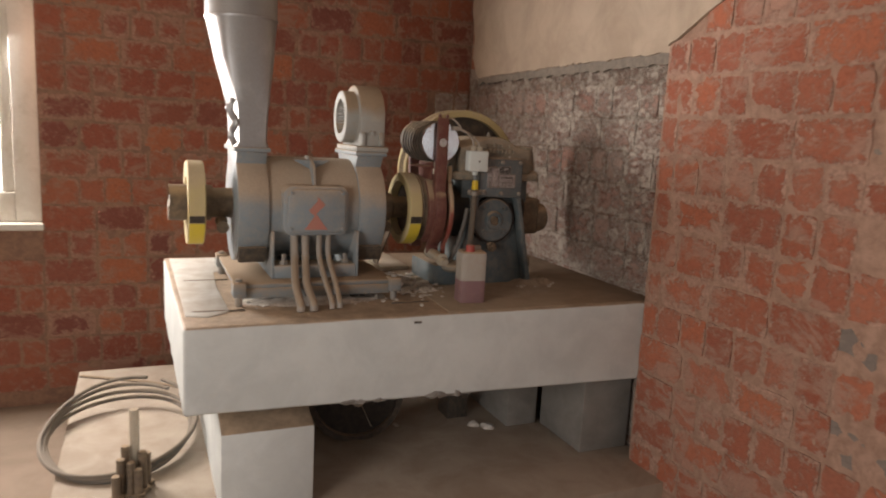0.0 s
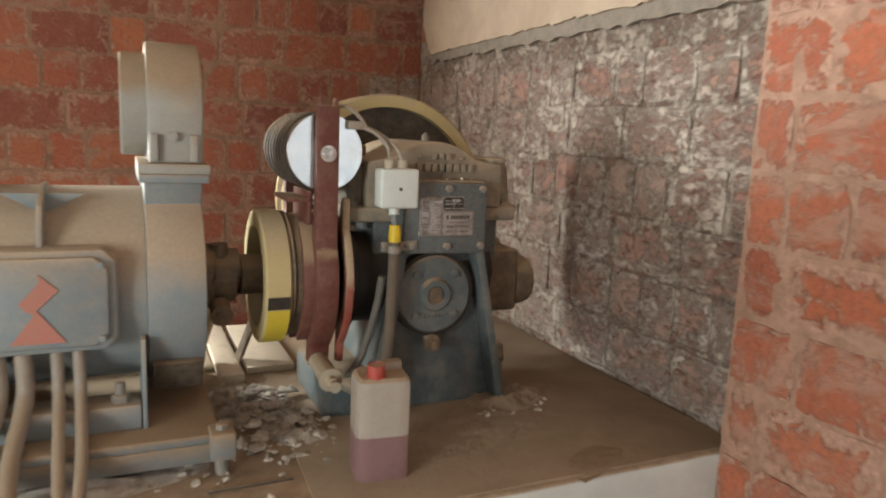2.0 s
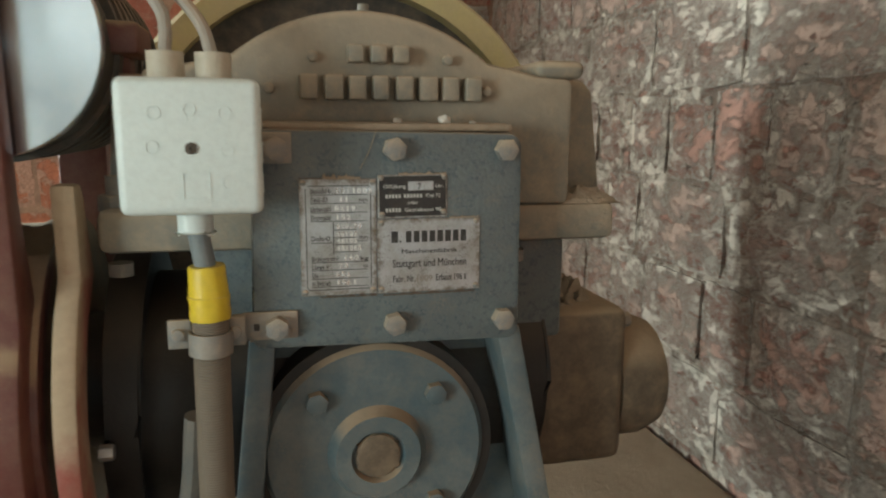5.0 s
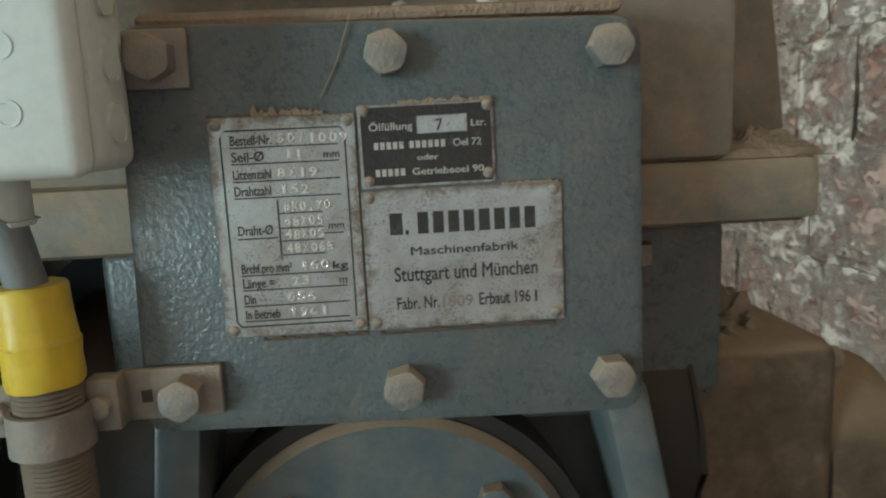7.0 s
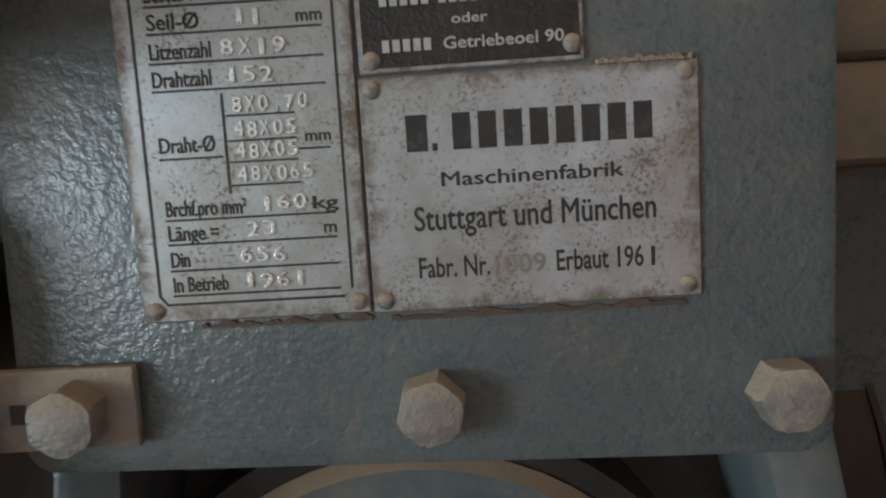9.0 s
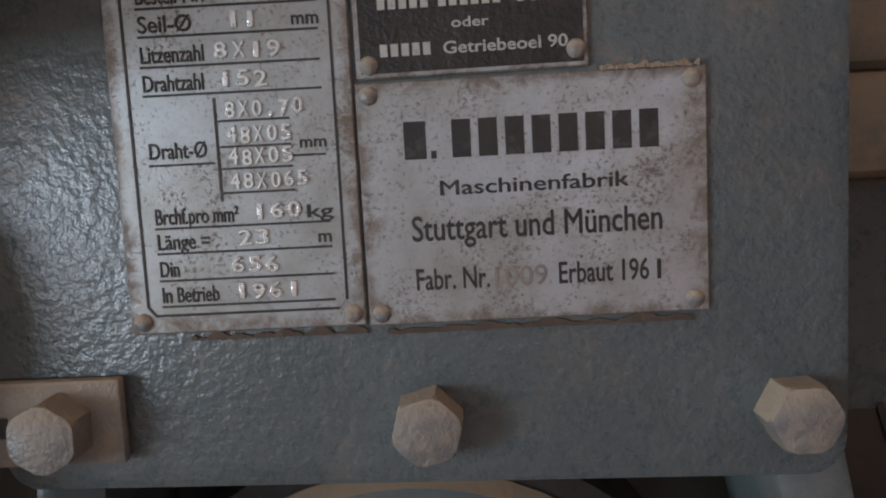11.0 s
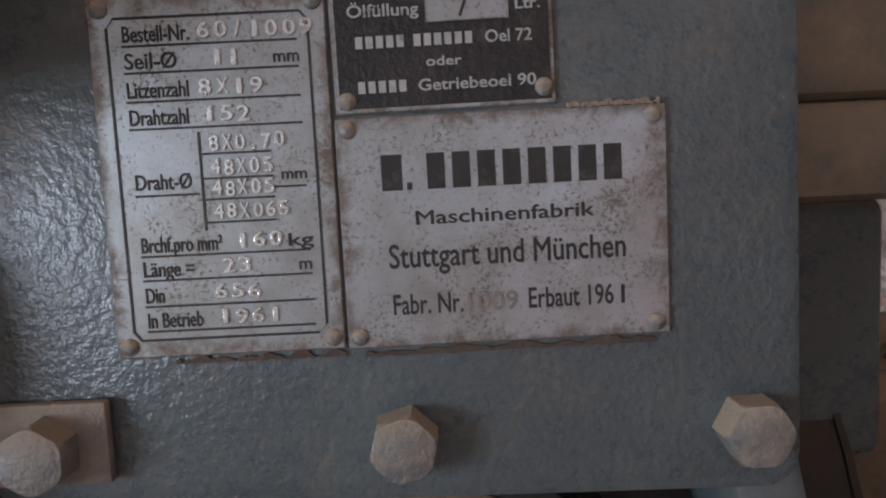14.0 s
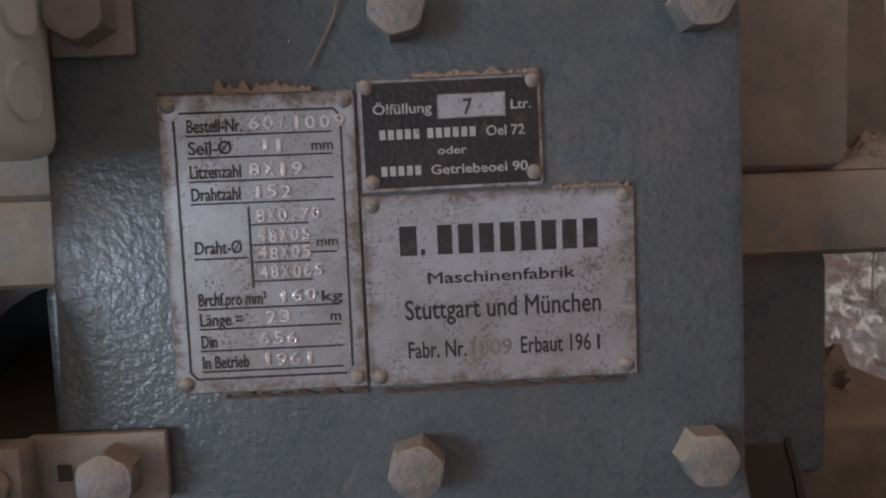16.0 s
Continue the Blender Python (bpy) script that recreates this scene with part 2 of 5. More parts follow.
M_GREEN_DUSTY = painted("dust_covered_machine_paint", (0.17, 0.165, 0.14), (0.19, 0.175, 0.145), 0.5, 0, 12, 0.98, 0.90, 160.0, 0.45, (0.38, 0.30, 0.21), lie=(0.2, 0.8))
M_BLUE_DIRTY = painted("dirty_blue_grey_paint", (0.17, 0.215, 0.24), (0.20, 0.20, 0.185), 0.5, 0, 14, 0.97, 0.62, 150.0, 0.4, lie=(0.15, 0.7))
M_DARKCAST = painted("dark_cast_iron", (0.045, 0.045, 0.043), (0.075, 0.07, 0.06), 0.5, 0.2, 18, 0.8, 0.35)
# Oily brown iron; on the end housing it is dust with shade painted in.
M_BROWNCAST = painted("oily_brown_iron_and_shaded_dust", (0.11, 0.085, 0.06), (0.16, 0.115, 0.075), 0.5, 0.2, 20, 0.85, 0.5)
M_BLACK = painted("black_paint", (0.02, 0.019, 0.018), (0.035, 0.03, 0.027), 0.55, 0, 10, 0.5, 0.12)
# Oily iron, taken near black so the colour also holds the gaps' deep shade.
M_OILSHADE = painted("oily_iron_with_gap_shade", (0.010, 0.0095, 0.009), (0.018, 0.016, 0.014), 0.55, 0, 14, 0.15, 0.04)
M_YELLOW = painted("yellow_paint", (0.70, 0.56, 0.045), (0.66, 0.52, 0.07), 0.5, 0, 14, 0.98, 0.12, dust_colour=(0.50, 0.40, 0.21))
M_YELLOW_DUST = painted("dusty_yellow_paint", (0.55, 0.46, 0.22), (0.52, 0.42, 0.25), 0.6, 0, 20, 0.9, 0.55, dust_colour=(0.52, 0.42, 0.27))
M_MAROON = painted("maroon_paint", (0.125, 0.036, 0.032), (0.15, 0.050, 0.042), 0.42, 0, 12, 0.94, 0.26, lie=(0.55, 0.80))
M_REDPAINT = painted("rust_red_paint", (0.27, 0.06, 0.045), (0.22, 0.055, 0.045), 0.5, 0, 14, 0.97, 0.25, dust_colour=(0.44, 0.34, 0.23), lie=(0.22, 0.46))
M_CREAM = painted("cream_cast_paint", (0.47, 0.42, 0.33), (0.52, 0.465, 0.37), 0.5, 0, 12, 0.7, 0.25)
M_BLOWER = painted("grey_cast_blower_paint", (0.36, 0.375, 0.355), (0.42, 0.41, 0.37), 0.45, 0, 12, 0.92, 0.3, lie=(0.25, 0.8))
M_ZINC = painted("galvanised_sheet", (0.40, 0.41, 0.415), (0.47, 0.48, 0.485), 0.42, 0.7, 9, 0.55, 0.16, 120.0, 0.12)
M_STEEL = painted("brushed_steel", (0.62, 0.65, 0.68), (0.54, 0.575, 0.62), 0.25, 1.0, 20, 0.0, 0.02, 300.0, 0.0)
turned = M_STEEL.node_tree.nodes.new("ShaderNodeTangent")
turned.direction_type, turned.axis = "RADIAL", "Y"
M_STEEL.node_tree.nodes["Principled BSDF"].inputs["Anisotropic"].default_value = 0.85
M_STEEL.node_tree.nodes["Principled BSDF"].inputs["Anisotropic Rotation"].default_value = 0.25
M_STEEL.node_tree.links.new(turned.outputs[0], M_STEEL.node_tree.nodes["Principled BSDF"].inputs["Tangent"])
M_BOLT = painted("dusty_steel_bolt", (0.20, 0.21, 0.215), (0.27, 0.27, 0.26), 0.40, 0.45, 90, 0.97, 0.78, 600.0, 0.40, (0.40, 0.325, 0.24), lie=(0.2, 0.65), speck=150.0)
M_BOLTZ = painted("zinc_bolt", (0.62, 0.63, 0.63), (0.50, 0.50, 0.49), 0.3, 0.9, 60, 0.3, 0.1, 500.0, 0.1)
M_CABLE = painted("grey_cable_sheath", (0.34, 0.31, 0.27), (0.28, 0.25, 0.21), 0.55, 0, 30, 0.7, 0.3)
M_FLEX = painted("dusty_conduit", (0.115, 0.112, 0.102), (0.09, 0.088, 0.08), 0.6, 0, 30, 0.4, 0.22)
M_WHITEPLASTIC = painted("white_plastic", (0.68, 0.745, 0.725), (0.64, 0.70, 0.68), 0.42, 0, 6, 0.25, 0.05, 200.0, 0.04)
M_GREYPLASTIC = painted("grey_plastic", (0.20, 0.23, 0.24), (0.22, 0.25, 0.26), 0.45, 0, 10, 0.3, 0.1)
M_TAPE = painted("yellow_tape", (0.70, 0.52, 0.025), (0.62, 0.46, 0.04), 0.4, 0, 40, 0.3, 0.12, 150.0, 0.15)


def plate_metal():
    """Dull aluminium sheet: fine dark pitting, cloudy oxide, rust that creeps in from the edges."""
    m, nt, bsdf, tc = start("aluminium_plate")
    v = tc.outputs["Object"]
    cloud, pits, fine = noise_tex(nt, v, 45.0, 8, 0.7), noise_tex(nt, v, 900.0, 4, 0.7), noise_tex(nt, v, 2600.0, 2)
    c = mix(nt, step(nt, cloud, 0.35, 0.68), (0.48, 0.50, 0.515), (0.36, 0.355, 0.33))
    worn = math_node(nt, "ADD", math_node(nt, "MULTIPLY", pits, 0.8), math_node(nt, "MULTIPLY", noise_tex(nt, v, 60.0, 6, 0.7), 0.5))
    spot = step(nt, worn, 0.665, 0.82)
    c = mix(nt, math_node(nt, "MULTIPLY", spot, 0.75), c, (0.13, 0.105, 0.08))
    sep = nt.nodes.new("ShaderNodeSeparateXYZ")
    nt.links.new(tc.outputs["Generated"], sep.inputs[0])
    rims = [math_node(nt, "MINIMUM", sep.outputs[i], math_node(nt, "SUBTRACT", 1.0, sep.outputs[i])) for i in (0, 2)]
    rim = math_node(nt, "MINIMUM", rims[0], rims[1])
    creep = math_node(nt, "SUBTRACT", math_node(nt, "MULTIPLY", math_node(nt, "SUBTRACT", noise_tex(nt, v, 130.0, 8, 0.72, 0.5), 0.45), 0.36), rim)
    rust = math_node(nt, "MULTIPLY", step(nt, creep, -0.05, 0.05), 0.8)
    c = mix(nt, rust, c, mix(nt, pits, (0.085, 0.055, 0.032), (0.20, 0.14, 0.085)))
    nt.links.new(c, bsdf.inputs["Base Color"])
    dull = math_node(nt, "MAXIMUM", math_node(nt, "MULTIPLY", spot, 0.6), rust)
    nt.links.new(math_node(nt, "MULTIPLY", math_node(nt, "SUBTRACT", 1.0, dull, True), 0.82), bsdf.inputs["Metallic"])
    nt.links.new(math_node(nt, "ADD", math_node(nt, "MULTIPLY", dull, 0.4), 0.36, True), bsdf.inputs["Roughness"])
    relief(nt, bsdf, math_node(nt, "SUBTRACT", math_node(nt, "MULTIPLY", fine, 0.3), spot), 0.35, 0.0002)
    return m


M_PLATE = plate_metal()
M_STAMP = painted("stamped_aluminium", (0.80, 0.80, 0.78), (0.62, 0.62, 0.60), 0.25, 0.8, 400, 0.2, 0.10, 700.0, 0.05)
M_WORN = painted("worn_white_print", (0.48, 0.48, 0.45), (0.22, 0.21, 0.19), 0.6, 0, 500, 0.0, 0.15, wear=0.62)
M_INK = painted("black_print", (0.022, 0.022, 0.022), (0.05, 0.05, 0.048), 0.5, 0, 300, 0.0, 0.08)
M_BLACKPLATE = painted("black_enamel_plate", (0.015, 0.016, 0.017), (0.05, 0.045, 0.038), 0.4, 0, 160, 0.6, 0.14, 600.0, 0.4, (0.24, 0.17, 0.12), 0.66)
M_WOODPALE = painted("pale_plank", (0.74, 0.66, 0.53), (0.64, 0.56, 0.44), 0.7, 0, 20, 0.2, 0.15)
M_RUBBLE = plaster("mortar_rubble", (0.74, 0.70, 0.63), (0.40, 0.34, 0.28), 30, (0.13, 0.10, 0.075), 0.4, bump=1.0)
M_DUST = plaster("heaped_dust", (0.36, 0.28, 0.20), (0.27, 0.205, 0.145), 20, (0.20, 0.14, 0.09), 0.35, bump=0.8)
M_REDCAP = painted("red_plastic", (0.42, 0.06, 0.05), (0.38, 0.05, 0.045), 0.45, 0, 10, 0.8, 0.2)
M_GRIME = painted("dark_grime", (0.075, 0.055, 0.042), (0.12, 0.08, 0.055), 0.8, 0, 200, 0.3, 0.2)
M_RUST = painted("rusty_steel", (0.19, 0.115, 0.07), (0.13, 0.085, 0.06), 0.7, 0.2, 40, 0.6, 0.3)
M_FRAME = painted("white_window_paint", (0.70, 0.67, 0.60), (0.62, 0.58, 0.50), 0.5, 0, 8, 0.3, 0.1)
M_ARROW = painted("faded_red_print", (0.48, 0.19, 0.155), (0.42, 0.22, 0.19), 0.5, 0, 25, 0.5, 0.35)


def translucent_plastic():
    m = painted("milky_plastic", (0.40, 0.375, 0.335), (0.36, 0.335, 0.295), 0.4, 0, 12, 0.92, 0.35)
    m.node_tree.nodes["Principled BSDF"].inputs["Subsurface Weight"].default_value = 0.15
    m.node_tree.nodes["Principled BSDF"].inputs["Subsurface Radius"].default_value = (0.01, 0.01, 0.01)
    return m


M_MILKY = translucent_plastic()
M_OIL = painted("plastic_with_oil_behind", (0.235, 0.135, 0.145), (0.20, 0.115, 0.125), 0.4, 0, 14, 0.0, 0.16)


def glass():
    m, nt, bsdf, _ = start("window_glass")
    bsdf.inputs["Roughness"].default_value, bsdf.inputs["Transmission Weight"].default_value = 0.02, 1.0
    return m


def glow(name, colour, strength):
    m, nt, bsdf, _ = start(name)
    bsdf.inputs["Emission Color"].default_value, bsdf.inputs["Emission Strength"].default_value = (*colour, 1), strength
    return m


M_GLASS = glass()
M_OUTSIDE = glow("bright_daylight", (1.0, 0.97, 0.92), 3.0)


# shapes
BASE = {}
# The machine's plan was drawn 1 : 1.034 about the gearbox; this lays it into the room.
PLAN = Matrix.Translation((1.496, 2.562, 1.545)) @ Matrix.Scale(1.034, 4) @ Matrix.Translation((-1.5, -2.58, -1.545))


def thing(name, base, label, category, group="", kind="", exact=False):
    ob = new(name)
    ob.location = base if exact else PLAN @ Vector(base)
    BASE[ob] = Vector(ob.location)
    return tagged(ob, label, category, group, kind)


def part(name, bm, material, parent=None, label="", exact=False):
    """Links a bmesh, given in the machine's plan or (exact) in the room's metres, as one mesh under its thing or part."""
    base = BASE[parent] if parent else Vector((0, 0, 0))
    bmesh.ops.recalc_face_normals(bm, faces=bm.faces)
    bm.transform(Matrix.Translation(-base) @ (Matrix() if exact else PLAN))
    me = bpy.data.meshes.new(name)
    bm.to_mesh(me)
    bm.free()
    me.materials.append(material)
    for p in me.polygons:
        p.use_smooth = True
    me.set_sharp_from_angle(angle=radians(32))
    ob = new(name, me)
    ob.parent = parent
    BASE[ob] = base
    return tagged(ob, label) if label else ob


def bevel(bm, w, seg=2):
    if w:
        edges = [e for e in bm.edges if len(e.link_faces) == 2 and e.calc_face_angle(0) > 0.6]
        bmesh.ops.bevel(bm, geom=edges, offset=w, segments=seg, affect="EDGES", profile=0.5, clamp_overlap=True)
    return bm


def join(*bms):
    out = bms[0]
    for b in bms[1:]:
        me = bpy.data.meshes.new("joined")
        b.to_mesh(me)
        b.free()
        out.from_mesh(me)
        bpy.data.meshes.remove(me)
    return out


def box(x0, x1, y0, y1, z0, z1, bev=0.003, seg=2):
    bm = bmesh.new()
    bmesh.ops.create_cube(bm, size=1)
    bm.transform(Matrix.LocRotScale(((x0 + x1) / 2, (y0 + y1) / 2, (z0 + z1) / 2), None, (x1 - x0, y1 - y0, z1 - z0)))
    return bevel(bm, bev, seg)


def rod(a, b, r, r2=None, seg=32, bev=0.002):
    a, b = Vector(a), Vector(b)
    bm = bmesh.new()
    bmesh.ops.create_cone(bm, cap_ends=True, segments=seg, radius1=r, radius2=r if r2 is None else r2, depth=(b - a).length)
    bm.transform(Matrix.Translation((a + b) / 2) @ (b - a).to_track_quat("Z", "Y").to_matrix().to_4x4())
    return bevel(bm, bev, 2)


def lathe(profile, a, axis, seg=48):
    """Turns a profile of (distance along the axis, radius) about the axis through a."""
    bm = bmesh.new()
    q = Vector(axis).to_track_quat("Z", "Y").to_matrix().to_4x4()
    rings = [[bm.verts.new((r * math.cos(2 * math.pi * i / seg), r * math.sin(2 * math.pi * i / seg), d)) for i in range(seg)] for d, r in profile]
    for r0, r1 in zip(rings, rings[1:]):
        for i in range(seg):
            bm.faces.new((r0[i], r0[(i + 1) % seg], r1[(i + 1) % seg], r1[i]))
    bm.faces.new(rings[0])
    bm.faces.new(rings[-1])
    bm.transform(Matrix.Translation(a) @ q)
    return bm


def ring(profile, a, axis, seg=64):
    """As lathe(), with the profile closed on itself."""
    bm = bmesh.new()
    q = Vector(axis).to_track_quat("Z", "Y").to_matrix().to_4x4()
    rings = [[bm.verts.new((r * math.cos(2 * math.pi * i / seg), r * math.sin(2 * math.pi * i / seg), d)) for i in range(seg)] for d, r in profile]
    for r0, r1 in zip(rings, rings[1:] + rings[:1]):
        for i in range(seg):
            bm.faces.new((r0[i], r0[(i + 1) % seg], r1[(i + 1) % seg], r1[i]))
    bm.transform(Matrix.Translation(a) @ q)
    return bm


def smooth_path(points, n=8):
    """A Catmull-Rom line through the points."""
    p = [Vector(q) for q in points]
    p = [2 * p[0] - p[1]] + p + [2 * p[-1] - p[-2]]
    out = []
    for i in range(1, len(p) - 2):
        for k in range(n):
            t = k / n
            out.append(0.5 * (2 * p[i] + (p[i + 1] - p[i - 1]) * t + (2 * p[i - 1] - 5 * p[i] + 4 * p[i + 1] - p[i + 2]) * t * t
                              + (3 * p[i] - p[i - 1] - 3 * p[i + 1] + p[i + 2]) * t ** 3))
    return out + [p[-2]]


def tube(points, r, seg=12, n=8, ripple=0.0, radii=None):
    pts = smooth_path(points, n) if n > 1 else [Vector(q) for q in points]
    bm = bmesh.new()
    rings, up = [], Vector((0.13, 0.31, 0.94))
    for i, c in enumerate(pts):
        d = (pts[min(i + 1, len(pts) - 1)] - pts[max(i - 1, 0)]).normalized()
        u = (up - d * up.dot(d))
        u = (u if u.length > 1e-3 else Vector((1, 0, 0)) - d * d.x).normalized()
        up, w = u, d.cross(u)
        rr = r + (ripple if i % 2 else -ripple)
        rings.append([bm.verts.new(c + rr * (math.cos(2 * math.pi * k / seg) * u + math.sin(2 * math.pi * k / seg) * w)) for k in range(seg)])
    for r0, r1 in zip(rings, rings[1:]):
        for k in range(seg):
            bm.faces.new((r0[k], r0[(k + 1) % seg], r1[(k + 1) % seg], r1[k]))
    bm.faces.new(rings[0])
    bm.faces.new(rings[-1])
    return bm


def prism(poly, axis, lo, hi, bev=0.002):
    """A polygon, in the two other axes in their order, drawn out along an axis from lo to hi."""
    bm = bmesh.new()
    def at(u, v, w):
        return {"x": (w, u, v), "y": (u, w, v), "z": (u, v, w)}[axis]
    a = [bm.verts.new(at(u, v, lo)) for u, v in poly]
    b = [bm.verts.new(at(u, v, hi)) for u, v in poly]
    bm.faces.new(a)
    bm.faces.new(b)
    for i in range(len(poly)):
        j = (i + 1) % len(poly)
        bm.faces.new((a[i], a[j], b[j], b[i]))
    bmesh.ops.recalc_face_normals(bm, faces=bm.faces)
    return bevel(bm, bev)


def arc(cx, cy, r, a0, a1, n=16):
    return [(cx + r * math.cos(radians(a0 + (a1 - a0) * i / n)), cy + r * math.sin(radians(a0 + (a1 - a0) * i / n))) for i in range(n + 1)]


def rough_up(bm, amount, scale, seed=0.0):
    for v in bm.verts:
        v.co += amount * noise.noise_vector(v.co * scale + Vector((seed, seed, 0)))
    return bm


def hexbolt(at, axis, r=0.0085, h=0.009):
    """A bolt head with a turned chamfer that rises from a point along an axis."""
    a = Vector(at)
    turn = pose(0, 0, 0, 0, 0, 17 + 1000 * (at[0] % 0.05))
    bm = bmesh.new()
    n = 36
    rings_ = []
    for d, cap in ((-h / 2, 9.0), (h * 0.22, 9.0), (h * 0.40, 0.975 * r), (h * 0.48, 0.91 * r), (h * 0.5, 0.84 * r)):
        row = []
        for i in range(n):
            a_ = 2 * math.pi * i / n
            flat = 0.866 * r / math.cos((a_ + math.pi / 6) % (math.pi / 3) - math.pi / 6)
            q = min(flat, cap)
            row.append(bm.verts.new((q * math.cos(a_), q * math.sin(a_), d)))
        rings_.append(row)
    for r0, r1 in zip(rings_, rings_[1:]):
        for i in range(n):
            bm.faces.new((r0[i], r0[(i + 1) % n], r1[(i + 1) % n], r1[i]))
    bm.faces.new(rings_[0])
    bm.faces.new(rings_[-1])
    bm.transform(Matrix.Translation(a + Vector(axis) * h / 2) @ Vector(axis).to_track_quat("Z", "Y").to_matrix().to_4x4() @ turn)
    return bm


# setting
X_WALL, X_PIER, Y_BACK, Y_PIER, SLAB, BED = 2.075, 1.985, 4.20, 2.175, 0.985, 0.966


def setting(name, bm, material, label, category):
    ob = part(name, bm, material, exact=True)
    return tagged(ob, label, category, kind="structure")


def bed(axis, at, u0, u1, z0, z1, thick, cell=0.03, amount=0.005):
    """An uneven mortar bed: axis x or y names the wall's normal, whose front looks to its minus side."""
    bm = bmesh.new()
    nu, nz = max(1, int((u1 - u0) / cell)), max(1, int((z1 - z0) / cell))
    grid = []
    for i in range(nu + 1):
        row = []
        for k in range(nz + 1):
            u, z = u0 + (u1 - u0) * i / nu, z0 + (z1 - z0) * k / nz
            d = at + amount * noise.noise(Vector((u * 17, z * 17, at))) + 0.6 * amount * noise.noise(Vector((u * 55, z * 55, at)))
            row.append(bm.verts.new((d, u, z) if axis == "x" else (u, d, z)))
        grid.append(row)
    for i in range(nu):
        for k in range(nz):
            bm.faces.new((grid[i][k], grid[i + 1][k], grid[i + 1][k + 1], grid[i][k + 1]))
    back = box(at + 0.014, at + thick, u0, u1, z0, z1, 0) if axis == "x" else box(u0, u1, at + 0.014, at + thick, z0, z1, 0)
    return join(bm, back)


def brick_mesh(length, height, seed, proud):
    """A weathered brick, its worn front to -y; 4 x 3 cells across the front."""
    bm = bmesh.new()
    rnd = random.Random(seed)
    nu, nv = 6, 4
    front = []
    for i in range(nu + 1):
        col = []
        for k in range(nv + 1):
            u, w = (i / nu - 0.5) * length, (k / nv - 0.5) * height
            rim = i in (0, nu) or k in (0, nv)
            corner = i in (0, nu) and k in (0, nv)
            pull = 0.014 if corner and rnd.random() < 0.2 else 0.003 if corner else 0
            y = -proud + rnd.uniform(-0.0014, 0.0014) + (0.002 if rim else 0) + pull * 0.4
            u -= math.copysign(pull, u)
            col.append(bm.verts.new((u + rnd.uniform(-0.003, 0.003), y, w - math.copysign(pull * 0.6, w) + rnd.uniform(-0.003, 0.003))))
        front.append(col)
    for i in range(nu):
        for k in range(nv):
            bm.faces.new((front[i][k], front[i + 1][k], front[i + 1][k + 1], front[i][k + 1]))
    loop = [front[i][0] for i in range(nu + 1)] + [front[nu][k] for k in range(1, nv + 1)] + [front[i][nv] for i in range(nu - 1, -1, -1)] + [front[0][k] for k in range(nv - 1, 0, -1)]
    deep = [bm.verts.new((v.co.x, 0.02, v.co.z)) for v in loop]
    for i in range(len(loop)):
        j = (i + 1) % len(loop)
        bm.faces.new((loop[i], loop[j], deep[j], deep[i]))
    bmesh.ops.recalc_face_normals(bm, faces=bm.faces)
    me = bpy.data.meshes.new("brick")
    bm.to_mesh(me)
    bm.free()
    for p in me.polygons:
        p.use_smooth = True
    me.set_sharp_from_angle(angle=radians(28))
    return me


COURSE = 0.150
BRICKS = {}


def bricks(parent, axis, at, u0, u1, z0, z1, material, proud=0.006, seed=0, skip=None, limit=320):
    """Courses of headers and stretchers, each brick a piece of its wall."""
    rnd = random.Random(seed)
    key = material.name
    if key not in BRICKS:
        BRICKS[key] = {n: [brick_mesh(n, COURSE - 0.010, 31 * s + int(1000 * n), proud) for s in range(8)] for n in (0.124, 0.186, 0.256)}
        for some in BRICKS[key].values():
            for me in some:
                me.materials.append(material)
    turn = -90 if axis == "x" else 0
    row, made = math.ceil((z0 - 0.156) / COURSE), 0
    while 0.156 + row * COURSE + COURSE / 2 <= z1 + 0.02:
        z, u = 0.156 + row * COURSE, u0
        while u < u1 - 0.05:
            left = u1 - u
            n = (0.124 if rnd.random() < 0.8 else 0.186) if row % 2 else (0.256 if rnd.random() < 0.8 else 0.124)
            last = left < n + 0.08
            if last:
                n = min((0.124, 0.186, 0.256), key=lambda q: abs(q - left))
            w = left if last else n * rnd.uniform(0.95, 1.03)
            c, zc = u + w / 2, z + rnd.uniform(-0.005, 0.005)
            u += w + rnd.uniform(0.005, 0.014)
            if (skip and skip(c, zc)) or made >= limit:
                continue
            ob = new("brick", rnd.choice(BRICKS[key][n]))
            ob.parent = parent
            base = BASE[parent]
            lift = rnd.uniform(-0.45, 0.6) * proud
            p = (at + lift, c, zc) if axis == "x" else (c, at + lift, zc)
            ob.matrix_local = Matrix.Translation(Vector(p) - base) @ pose(0, 0, 0, 0, rnd.uniform(-1.0, 1.0), turn) @ Matrix.Diagonal((w / n, 1, rnd.uniform(0.95, 1.03), 1))
            made += 1
        row += 1


WIN_X0, WIN_X1, WIN_Z0, WIN_Z1 = -1.60, -0.43, 1.025, 2.45
CEIL = 2.95
floor = setting("floor", rough_up(join(box(-2.4, 2.3, -2.2, 4.5, -0.2, 0.0, 0)), 0.0, 1), M_FLOOR, "dusty brown concrete floor of a machine room", "floor")
setting("ceiling", box(-2.6, 2.4, -2.4, 4.6, CEIL, CEIL + 0.15, 0), M_WHITE_WALL, "dull brownish plastered ceiling", "ceiling")
